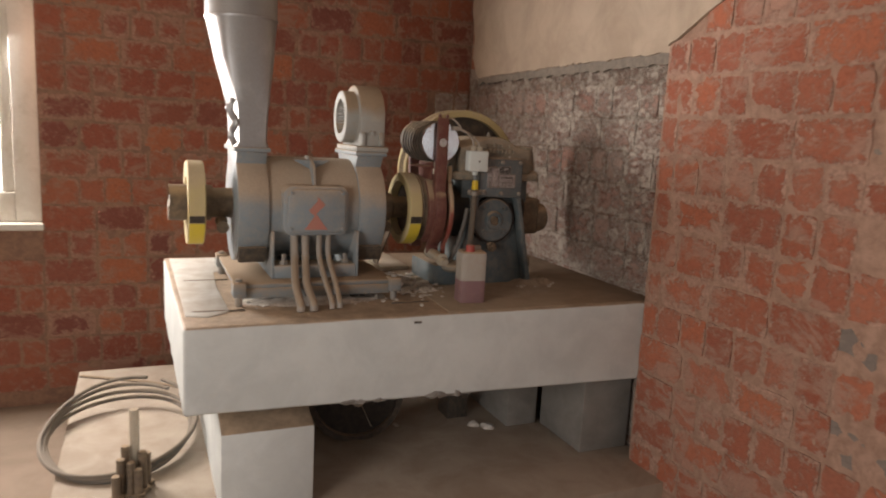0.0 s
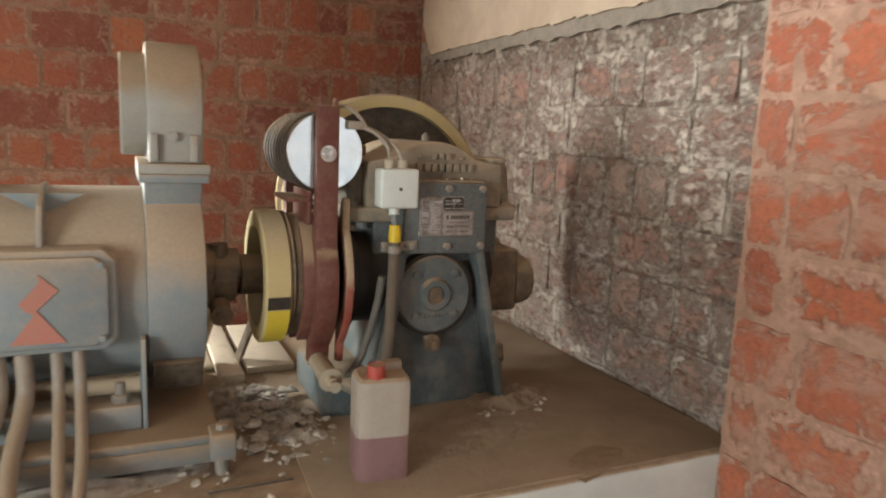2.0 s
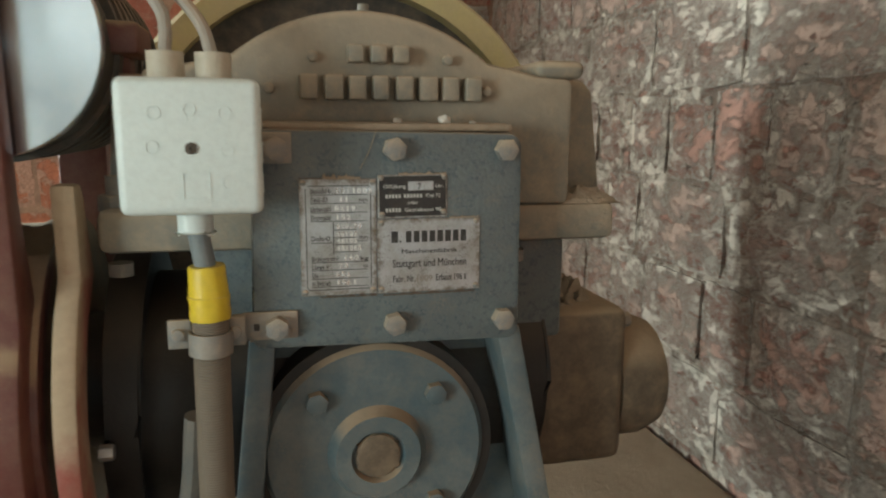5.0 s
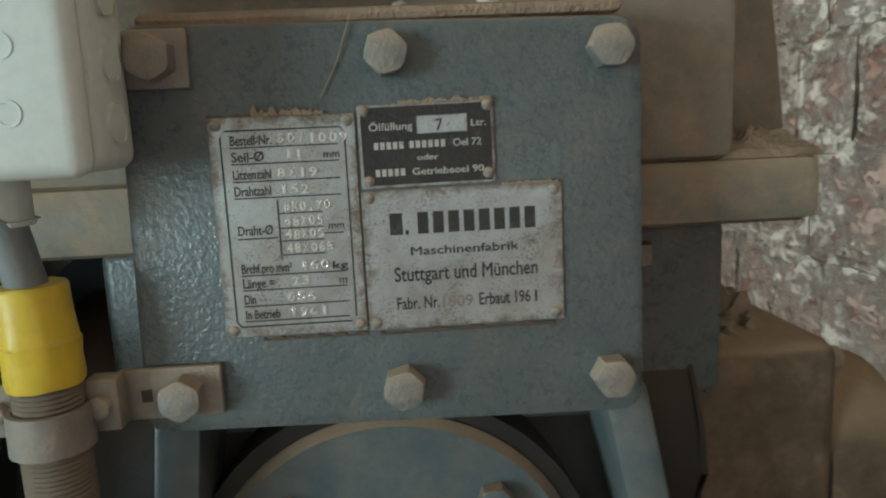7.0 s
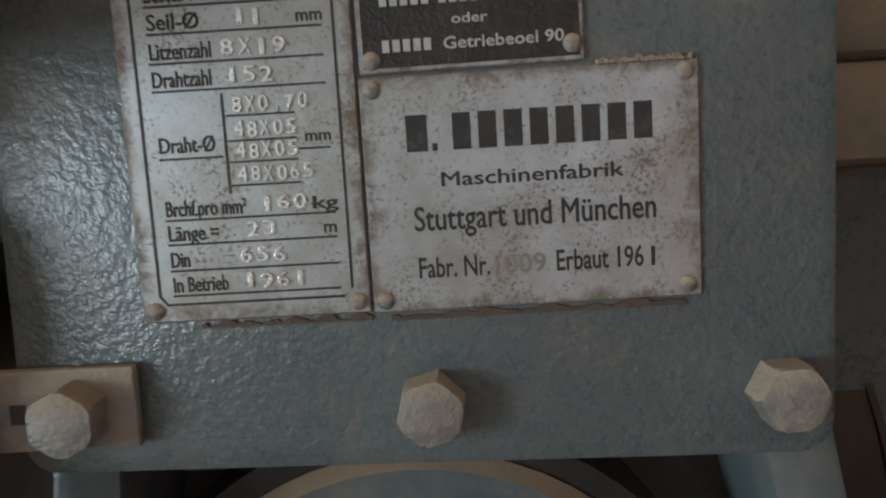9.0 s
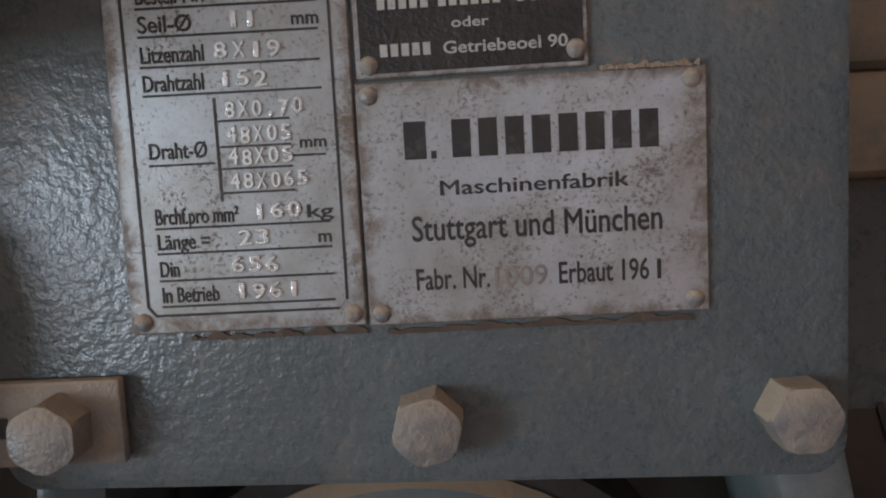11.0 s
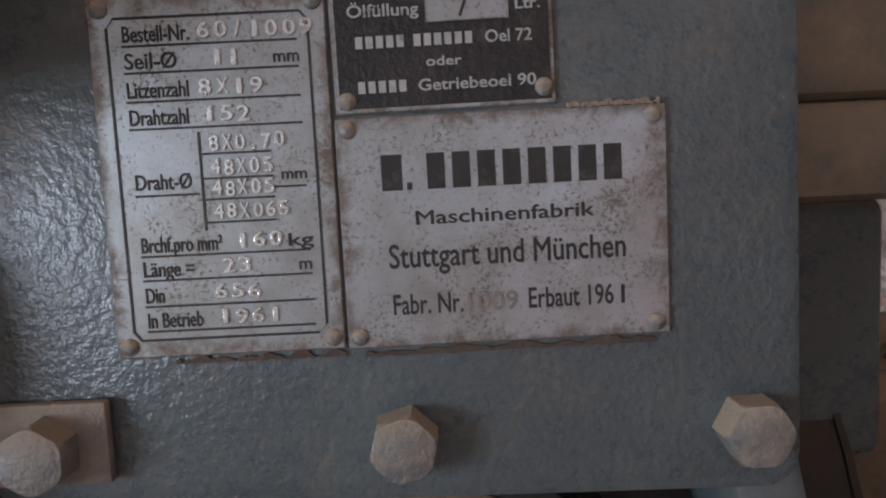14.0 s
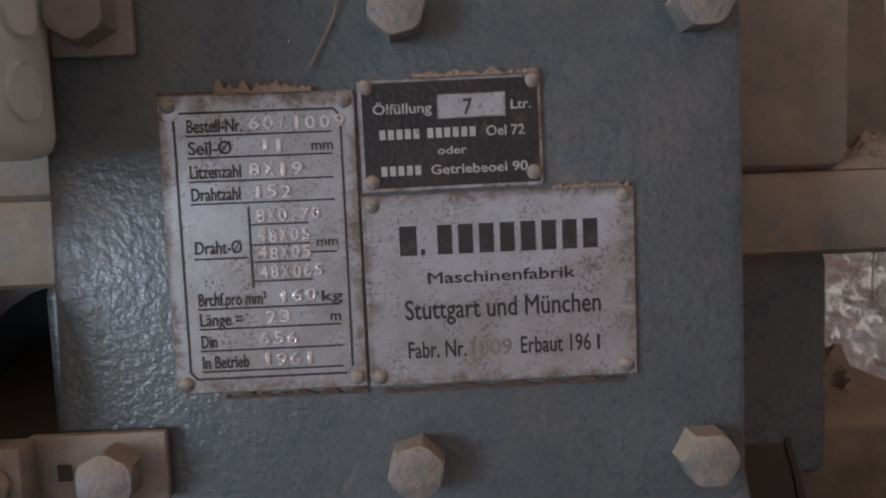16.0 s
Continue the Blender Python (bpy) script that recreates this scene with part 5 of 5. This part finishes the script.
for a, b, c, d in ((0.11, 0.89, 0.057, 0.064), (0.11, 0.89, 0.945, 0.952)):
    bar(du(a), du(b), dv(d), dv(c), data, M_INK, "border")
for a in (0.075, 0.918):
    bar(du(a), du(a + 0.011), dv(0.925), dv(0.085), data, M_INK, "border")
for u0, u1, v0, v1 in ((0.078, 0.112, 0.088, 0.06), (0.892, 0.925, 0.06, 0.088), (0.078, 0.112, 0.922, 0.949), (0.892, 0.925, 0.949, 0.922)):
    part("border", prism([(du(u0) - 0.0002, dv(v0) - 0.0002), (du(u1) - 0.0002, dv(v1) - 0.0002), (du(u1) + 0.0002, dv(v1) + 0.0002), (du(u0) + 0.0002, dv(v0) + 0.0002)], "y", PL - 0.0014, PL - 0.001, 0), M_INK, data, exact=True)
def stamped(word, x, z, height, pitch):
    """Hand-punched figures, each a little out of line."""
    wob = random.Random(word)
    for i, ch in enumerate(word):
        narrow = 0.34 if ch in "1,/" else 0.76
        lettering(ch, x + pitch * (i + 0.5 - narrow / 2) + wob.uniform(-0.00012, 0.00012), z + wob.uniform(-0.0003, 0.0002), height, PL - 0.0013, data, M_STAMP, pitch * narrow, "stamped_figure", thick=0.0003)


for text, v, width, stamp, u, unit, uu in (("Bestell-Nr.", 0.132, 0.28, "60/1009", 0.45, "", 0), ("Seil-\u00d8", 0.204, 0.22, "11", 0.50, "mm", 0.77), ("Litzenzahl", 0.282, 0.26, "8X19", 0.44, "", 0), ("Drahtzahl", 0.356, 0.25, "152", 0.45, "", 0),
                                           ("Brchf.pro mm\u00b2", 0.708, 0.35, "160", 0.55, "kg", 0.78), ("L\u00e4nge =", 0.776, 0.22, "23", 0.48, "m", 0.82), ("Din", 0.850, 0.08, "656", 0.44, "", 0), ("In Betrieb", 0.921, 0.24, "1961", 0.45, "", 0)):
    lettering(text, du(0.145), dv(v - 0.008), 0.0037, PL - 0.0013, data, M_INK, W * width)
    stamped(stamp, du(u), dv(v - 0.012), 0.0036, W * 0.072)
    if unit:
        lettering(unit, du(uu), dv(v - 0.010), 0.0030, PL - 0.0013, data, M_INK, W * 0.055 * len(unit))
    bar(du(0.14), du(0.875), dv(v + 0.006), dv(v), data, M_INK)
for text, v in (("8X0,70", 0.430), ("48X05", 0.498), ("48X05", 0.556), ("48X065", 0.620)):
    stamped(text, du(0.465), dv(v - 0.008), 0.0036, W * 0.056)
    bar(du(0.44), du(0.735), dv(v + 0.006), dv(v), data, M_INK)
lettering("Draht-\u00d8", du(0.145), dv(0.525), 0.0037, PL - 0.0013, data, M_INK, W * 0.24)
bar(du(0.14), du(0.415), dv(0.545), dv(0.539), data, M_INK)
bar(du(0.425), du(0.436), dv(0.645), dv(0.372), data, M_INK, "bracket")
lettering("mm", du(0.77), dv(0.512), 0.0027, PL - 0.0013, data, M_INK, W * 0.11)
bar(du(0.735), du(0.875), dv(0.535), dv(0.529), data, M_INK)

# maker's plate
K0, K1, KZ0, KZ1 = 1.4659, 1.5458, 1.4008, 1.4573
W2, H2 = K1 - K0, KZ1 - KZ0
maker = plate("maker_plate", K0, K1, KZ0, KZ1, M_PLATE, "scratched aluminium maker's plate riveted to the gearbox", -0.25)
rivets(maker, [(K0 + 0.003, KZ1 - 0.003), (K1 - 0.0035, KZ1 - 0.003), (K0 + 0.003, KZ0 + 0.003), (K1 - 0.0035, KZ0 + 0.003)])


def ku(u):
    return K0 + W2 * u


def kv(v):
    return KZ1 - H2 * v


for u0, u1 in [(0.132, 0.195)] + [(0.270 + 0.0765 * k, 0.324 + 0.0765 * k) for k in range(8)]:
    bar(ku(u0), ku(u1), kv(0.318), kv(0.165), maker, M_INK, "letter_bar")
bar(ku(0.208), ku(0.224), kv(0.318), kv(0.286), maker, M_INK, "letter_bar")
lettering("Maschinenfabrik", ku(0.228), kv(0.468), 0.0034, PL - 0.0013, maker, M_INK, W2 * 0.545)
lettering("Stuttgart und M\u00fcnchen", ku(0.140), kv(0.652), 0.0058, PL - 0.0013, maker, M_INK, W2 * 0.725)
lettering("Fabr. Nr.", ku(0.145), kv(0.856), 0.0050, PL - 0.0013, maker, M_INK, W2 * 0.215)
lettering("1009", ku(0.375), kv(0.856), 0.0046, PL - 0.0013, maker, M_BOLT, W2 * 0.155, "stamped_number", thick=0.0002)
lettering("Erbaut 196", ku(0.562), kv(0.856), 0.0050, PL - 0.0013, maker, M_INK, W2 * 0.262)
lettering("1", ku(0.832), kv(0.856), 0.0046, PL - 0.0013, maker, M_INK, None, "stamped_number", thick=0.0002)

# crusts round the plates
def crust(x0, x1, z0, z1, seed, material, parent, name, deep=0.0008):
    """A ragged strip of dust or rust along a plate's edge."""
    n = 60
    low = [(x0 + (x1 - x0) * i / n, z0 - 0.0003 * (1 + noise.noise(Vector((i * 0.31, seed, 0))))) for i in range(n + 1)]
    top = [(x0 + (x1 - x0) * i / n, z0 + (z1 - z0) * max(0.05, 0.5 + 0.9 * noise.noise(Vector((i * 0.17, seed, 3))) + 0.3 * noise.noise(Vector((i * 0.7, seed, 5))))) for i in range(n, -1, -1)]
    return part(name, rough_up(prism(low + top, "y", PL - deep, PL - 0.0001, 0), 0.0002, 900), material, parent, exact=True)


crust(D0 + 0.018, D1 - 0.012, DZ1, DZ1 + 0.0022, 1.0, M_DUST, data, "dust_ridge", 0.0022)
crust(D0 + 0.017, D0 + 0.040, DZ1, DZ1 + 0.0036, 8.0, M_DUST, data, "dust_clump", 0.0022)
crust(D0, D0 + 0.018, DZ1, DZ1 + 0.0012, 2.0, M_GRIME, data, "rust_edge")
crust(D0 + 0.014, D1, DZ0 - 0.0017, DZ0 + 0.0002, 3.0, M_GRIME, data, "rust_edge")
crust(K0 + 0.004, K1 - 0.004, KZ0 - 0.0019, KZ0 + 0.0002, 4.0, M_GRIME, maker, "rust_edge")
crust(K1 - 0.024, K1 - 0.002, KZ1, KZ1 + 0.0016, 5.0, M_DUST, maker, "dust_ridge", 0.0022)

# oil plate
O0, O1, OZ0, OZ1 = 1.4662, 1.5192, 1.4580, 1.4905
W3, H3 = O1 - O0, OZ1 - OZ0
oil = plate("oil_plate", O0, O1, OZ0, OZ1, M_PLATE, "black enamelled oil plate with worn white print", -0.6)
part("black_field", box(O0 + 0.0012, O1 - 0.0012, PL - 0.0014, PL - 0.0010, OZ0 + 0.0012, OZ1 - 0.0012, 0), M_BLACKPLATE, oil, exact=True)
rivets(oil, [(O0 + 0.0025, OZ1 - 0.0022), (O1 - 0.0025, OZ1 - 0.0022), (O0 + 0.003, OZ0 + 0.003), (O1 - 0.003, OZ0 + 0.004)])


def ou(u):
    return O0 + W3 * u


def ov(v):
    return OZ1 - H3 * v


crust(O0 + 0.016, O1 - 0.001, OZ1, OZ1 + 0.0018, 6.0, M_DUST, oil, "dust_ridge", 0.0022)
OY = PL - 0.0015
lettering("\u00d6lf\u00fcllung", ou(0.08), ov(0.31), 0.0028, OY, oil, M_WORN, W3 * 0.32)
bar(ou(0.43), ou(0.80), ov(0.37), ov(0.16), oil, M_PLATE, "number_field", OY)
lettering("7", ou(0.57), ov(0.34), 0.0044, OY - 0.0002, oil, M_INK, W3 * 0.05)
lettering("Ltr.", ou(0.83), ov(0.31), 0.0027, OY, oil, M_WORN, W3 * 0.11)
lettering("Oel 72", ou(0.69), ov(0.535), 0.0028, OY, oil, M_WORN, W3 * 0.21)
lettering("oder", ou(0.42), ov(0.68), 0.0022, OY, oil, M_WORN, W3 * 0.16)
lettering("Getriebeoel 90", ou(0.38), ov(0.855), 0.0027, OY, oil, M_WORN, W3 * 0.53)
for row, v, n, u in (("a", 0.535, 5, 0.11), ("b", 0.535, 6, 0.37), ("c", 0.855, 5, 0.11)):
    for i in range(n):
        bar(ou(u + 0.046 * i), ou(u + 0.046 * i + 0.032), ov(v), ov(v - 0.085), oil, M_WORN, "letter_bar", OY)

# oil canister
can = thing("oil_canister", (1.255, 2.36, SLAB), "milky plastic oil canister, half full, red cap, dusty", "canister")


def bottle(z0, z1, grow, rim):
    """A rounded square bottle wall between two heights."""
    rings_ = []
    for z, k in ((z0, 0.97 if rim == "low" else 1.0), (z0 + 0.006, 1.0), (z1 - 0.02, 1.0), (z1 - 0.006, 0.97 if rim == "top" else 1.0), (z1, 0.86 if rim == "top" else 1.0)):
        rings_.append([(1.262 + math.cos(radians(-7)) * p[0] - math.sin(radians(-7)) * p[1], 2.363 + math.sin(radians(-7)) * p[0] + math.cos(radians(-7)) * p[1], z) for p in [(q[0], q[1]) for q in squircle(0, 0, z, (0.051 + grow) * k, (0.043 + grow) * k, 7, 36)]])
    bm = loft(rings_)
    bm.verts.ensure_lookup_table()
    bm.faces.new([bm.verts[i] for i in range(36)])
    bm.faces.new([bm.verts[36 * 4 + i] for i in range(36)])
    return bm


part("oil_filled_part", bottle(SLAB + 0.001, 1.073, 0.0, "low"), M_OIL, can, "plastic darkened by brownish oil behind it")
part("upper_part", bottle(1.0735, 1.184, 0.0, "top"), M_MILKY, can)
part("cap", join(rod((1.246, 2.345, 1.184), (1.246, 2.345, 1.204), 0.0165, seg=28, bev=0.003), rod((1.246, 2.345, 1.180), (1.246, 2.345, 1.188), 0.0185, seg=28, bev=0.001)), M_REDCAP, can, "red screw cap")
part("handle_ridge", rough_up(box(1.262, 1.309, 2.372, 2.396, 1.176, 1.200, 0.007), 0.001, 40), M_MILKY, can)

# things lying on the bed
def heap(name, cx, cy, rx, ry, h, z, seed, material, label, category, turn=0.0, kind="", rough=0.5):
    bm = bmesh.new()
    n = 34
    vs = [[bm.verts.new((0, 0, 0)) for _ in range(n)] for _ in range(n)]
    for i in range(n):
        for k in range(n):
            u, w = 2 * i / (n - 1) - 1, 2 * k / (n - 1) - 1
            fall = max(0.0, 1 - u * u - w * w)
            hh = h * fall * (0.6 + rough * noise.noise(Vector((u * 2.5 + seed, w * 2.5, seed))) + 0.8 * rough * noise.noise(Vector((u * 8, w * 8 + seed, 1))))
            a, b = rx * u, ry * w
            vs[i][k].co = (cx + a * math.cos(turn) - b * math.sin(turn), cy + a * math.sin(turn) + b * math.cos(turn), z + max(-0.003, hh) - (0.003 if fall <= 0 else 0))
    for i in range(n - 1):
        for k in range(n - 1):
            bm.faces.new((vs[i][k], vs[i + 1][k], vs[i + 1][k + 1], vs[i][k + 1]))
    return tagged(part(name, bm, material), label, category, kind=kind)


heap("mortar_heap", 1.07, 2.80, 0.12, 0.13, 0.020, SLAB, 2.0, M_RUBBLE, "heap of pale broken mortar on the machine bed", "rubble", 0.3, "stuff", 0.9)
heap("mortar_heap", 1.16, 2.62, 0.07, 0.12, 0.018, SLAB, 5.0, M_RUBBLE, "heap of pale broken mortar on the machine bed", "rubble", 0.2, "stuff", 0.9)
heap("dust_heap", 1.69, 2.62, 0.13, 0.09, 0.035, SLAB, 9.0, M_DUST, "heap of brown dust at the gearbox foot", "dust", 0.1, "stuff", 0.5)
heap("dust_heap", 1.55, 2.50, 0.28, 0.15, 0.012, SLAB, 11.0, M_DUST, "thin heap of brown dust on the machine bed", "dust", 0.4, "stuff", 0.4)
heap("dust_heap", 1.70, 2.27, 0.10, 0.05, 0.006, SLAB + 0.002, 15.0, M_DARKCAST, "dark oil stain in the dust", "stain", 0.3, "stuff", 0.3)
heap("dirt_heap", 0.70, 2.52, 0.28, 0.11, 0.022, SLAB, 21.0, M_RUBBLE, "dark dirt and grit below the motor frame", "dirt", 0.0, "stuff", 0.8)
rnd = random.Random(5)
for i in range(300):
    x, y = rnd.choice(((rnd.uniform(0.45, 1.0), rnd.uniform(2.40, 2.50)), (rnd.gauss(1.10, 0.06), rnd.gauss(2.66, 0.09)), (rnd.gauss(1.08, 0.05), rnd.gauss(2.76, 0.07)), (rnd.gauss(1.11, 0.05), rnd.gauss(2.60, 0.07)), (rnd.gauss(1.66, 0.05), rnd.gauss(2.57, 0.03)), (rnd.gauss(1.15, 0.05), rnd.gauss(2.55, 0.08))))
    near = y > 2.52 and x < 1.3
    s_ = rnd.uniform(0.003, 0.010) if not near else rnd.choice((0.004, 0.006, 0.008, 0.011, 0.016))
    bm = bmesh.new()
    bmesh.ops.create_icosphere(bm, subdivisions=1, radius=s_)
    rough_up(bm, s_ * 0.75, 0.8 / s_, i)
    bm.transform(Matrix.Translation((x, y, SLAB + (0.012 if y > 2.6 and x < 1.25 else 0) + s_ * 0.4)) @ pose(0, 0, 0, rnd.uniform(-15, 15), rnd.uniform(-15, 15), rnd.uniform(0, 360)) @ Matrix.Diagonal((1.2, rnd.uniform(0.6, 1.2), rnd.uniform(0.35, 0.6), 1)))
    tagged(part("mortar_crumb", bm, M_RUBBLE), "pale mortar crumb on the dusty bed", "rubble", "crumbs on the bed")
heap("dust_heap", 1.665, 2.755, 0.055, 0.07, 0.030, 1.350, 33.0, M_DUST, "crumbled dust on the gearbox end housing", "dust", 0.2, "stuff", 0.9)
heap("dust_heap", 1.650, 2.645, 0.042, 0.020, 0.012, 1.4655, 31.0, M_DUST, "crumbled dust on the gearbox flange", "dust", 0.0, "stuff", 0.8)
tagged(part("plank", rough_up(box(1.04, 1.10, 2.92, 3.40, SLAB + 0.001, 1.012, 0.004), 0.001, 10), M_WOODPALE), "pale wooden plank on the machine bed", "plank", "planks on the bed")
tagged(part("plank", rough_up(box(1.115, 1.24, 2.98, 3.40, SLAB + 0.001, 1.006, 0.004), 0.001, 12), M_WOODPALE), "pale wooden board on the machine bed", "plank", "planks on the bed")
lean = look((0.955, 2.985, BED + 0.004), (1.045, 3.11, 1.16)) @ pose(0, 0, 0, 0, 180, 0)
bar_mesh = join(box(-0.011, 0.011, -0.0015, 0.0015, 0, 0.245, 0.0004), box(0.008, 0.011, 0.0016, 0.020, 0, 0.245, 0.0004))
bar_mesh.transform(lean)
tagged(part("angle_bar", bar_mesh, M_CREAM, exact=True), "pale steel angle bar leaning beside the motor", "angle bar")
tagged(part("plank", rough_up(box(0.86, 1.015, 3.03, 3.40, BED + 0.004, BED + 0.016, 0.003), 0.001, 12), M_WOODPALE, exact=True), "broad pale board lying behind the motor", "plank", "planks on the bed")
tagged(part("hair_strand", tube([(1.466, COVER_Y - 0.0012, 1.524), (1.4625, COVER_Y - 0.0016, 1.514), (1.4595, COVER_Y - 0.0010, 1.506), (1.453, COVER_Y - 0.0013, 1.494)], 0.00028, 6, 6), M_DUST, exact=True), "dusty fibre stuck to the cover plate", "fibre")
for x, r in ((1.485, 0.0035), (1.522, 0.0050), (1.545, 0.0025)):
    bm = bmesh.new()
    bmesh.ops.create_icosphere(bm, subdivisions=1, radius=r)
    bm.transform(Matrix.Translation((x, 2.580, 1.5275 + 0.5 * r)) @ Matrix.Diagonal((1.2, 1, 0.8, 1)))
    tagged(part("mortar_crumb", rough_up(bm, 0.5 * r, 0.8 / r, x), M_RUBBLE, exact=True), "pale mortar crumb on the dusty gearbox cover", "rubble", "crumbs on the gearbox")

# cable coil and anchor bolts on the plinth
coil = thing("cable_coil", (0.0, 3.0, 0.30), "loose coil of grey cable on the plinth", "cable coil")
for k in range(4):
    pts = []
    for i in range(25):
        a = 2 * math.pi * i / 24 * (0.96 if k else 1.0) + 0.4 * k
        r = 1 + 0.03 * math.sin(3 * a + k) + 0.02 * k
        pts.append((0.02 + 0.27 * r * math.cos(a), 2.98 + 0.36 * r * math.sin(a), 0.312 + 0.008 * k + 0.05 * (1 + math.sin(a + 0.6)) * (0.5 + 0.2 * k)))
    part("turn", tube(pts, 0.0085, 8, 3), M_FLEX, coil)
bundle = thing("anchor_bolts", (0.07, 2.52, 0.30), "dusty rusted anchor bolts standing in a bundle", "anchor bolts")
for x, y, h, r in ((0.075, 2.55, 0.27, 0.014), (0.045, 2.53, 0.16, 0.012), (0.03, 2.50, 0.13, 0.012), (0.10, 2.52, 0.14, 0.013), (0.062, 2.49, 0.12, 0.012), (0.085, 2.48, 0.10, 0.012), (0.015, 2.47, 0.09, 0.012), (0.115, 2.56, 0.12, 0.011)):
    h, r = 1.14 * h, 1.2 * r
    part("bolt", join(tube([(x, y, 0.301 + h * i / 30) for i in range(31)], r, 10, 1, 0.0008), hexbolt((x, y, 0.315), (0, 0, 1), r * 1.7, 0.012)), M_BROWNCAST if h < 0.22 else M_CREAM, bundle)
tagged(part("iron_rod", tube([(-0.18, 3.80, 0.315), (0.15, 3.62, 0.312), (0.35, 3.45, 0.312)], 0.009, 8), M_DARKCAST), "dark iron rod lying on the plinth", "rod")

# bricks of the walls
bricks(wall_back, "y", Y_BACK, WIN_X1 + 0.004, X_WALL - 0.005, 0.15, 2.75, M_BRICK, 0.005, 1, skip=lambda u, z: u > 1.84 and z < 1.90, limit=300)
bricks(wall_back, "y", Y_BACK, 1.83, X_WALL - 0.012, 0.9, 1.90, M_BRICK_LIME, 0.0055, 9, limit=40)
bricks(wall_back, "y", Y_BACK, -0.95, WIN_X1 - 0.006, 0.15, WIN_Z0 - 0.10, M_BRICK, 0.005, 6, limit=60)
bricks(wall_right, "x", X_WALL, Y_PIER + 0.01, Y_BACK - 0.01, BED - 0.06, 1.96, M_BRICK_LIME, 0.0055, 2, limit=170)
bricks(wall_right, "x", X_WALL, 4.06, Y_BACK - 0.01, 1.98, 2.9, M_BRICK, 0.006, 12, limit=20)
odd = lambda z: int(round((z - 0.156) / COURSE)) % 2
bricks(pier, "x", X_PIER, 1.02, Y_PIER - 0.006, 0.25, 2.5, M_BRICK_PIER, 0.005, 3, skip=lambda u, z: z > 2.10 + max(0, (2.0 - u)) * 0.9 or (u < 1.25 + 0.07 * odd(z) and odd(z + 0.6 * COURSE)), limit=260)
bricks(pier, "x", X_PIER + 0.004, 1.0, 1.33, 0.25, 2.5, M_BRICK_GREY, 0.004, 4, skip=lambda u, z: not odd(z + 0.6 * COURSE) or u > 1.27, limit=60)
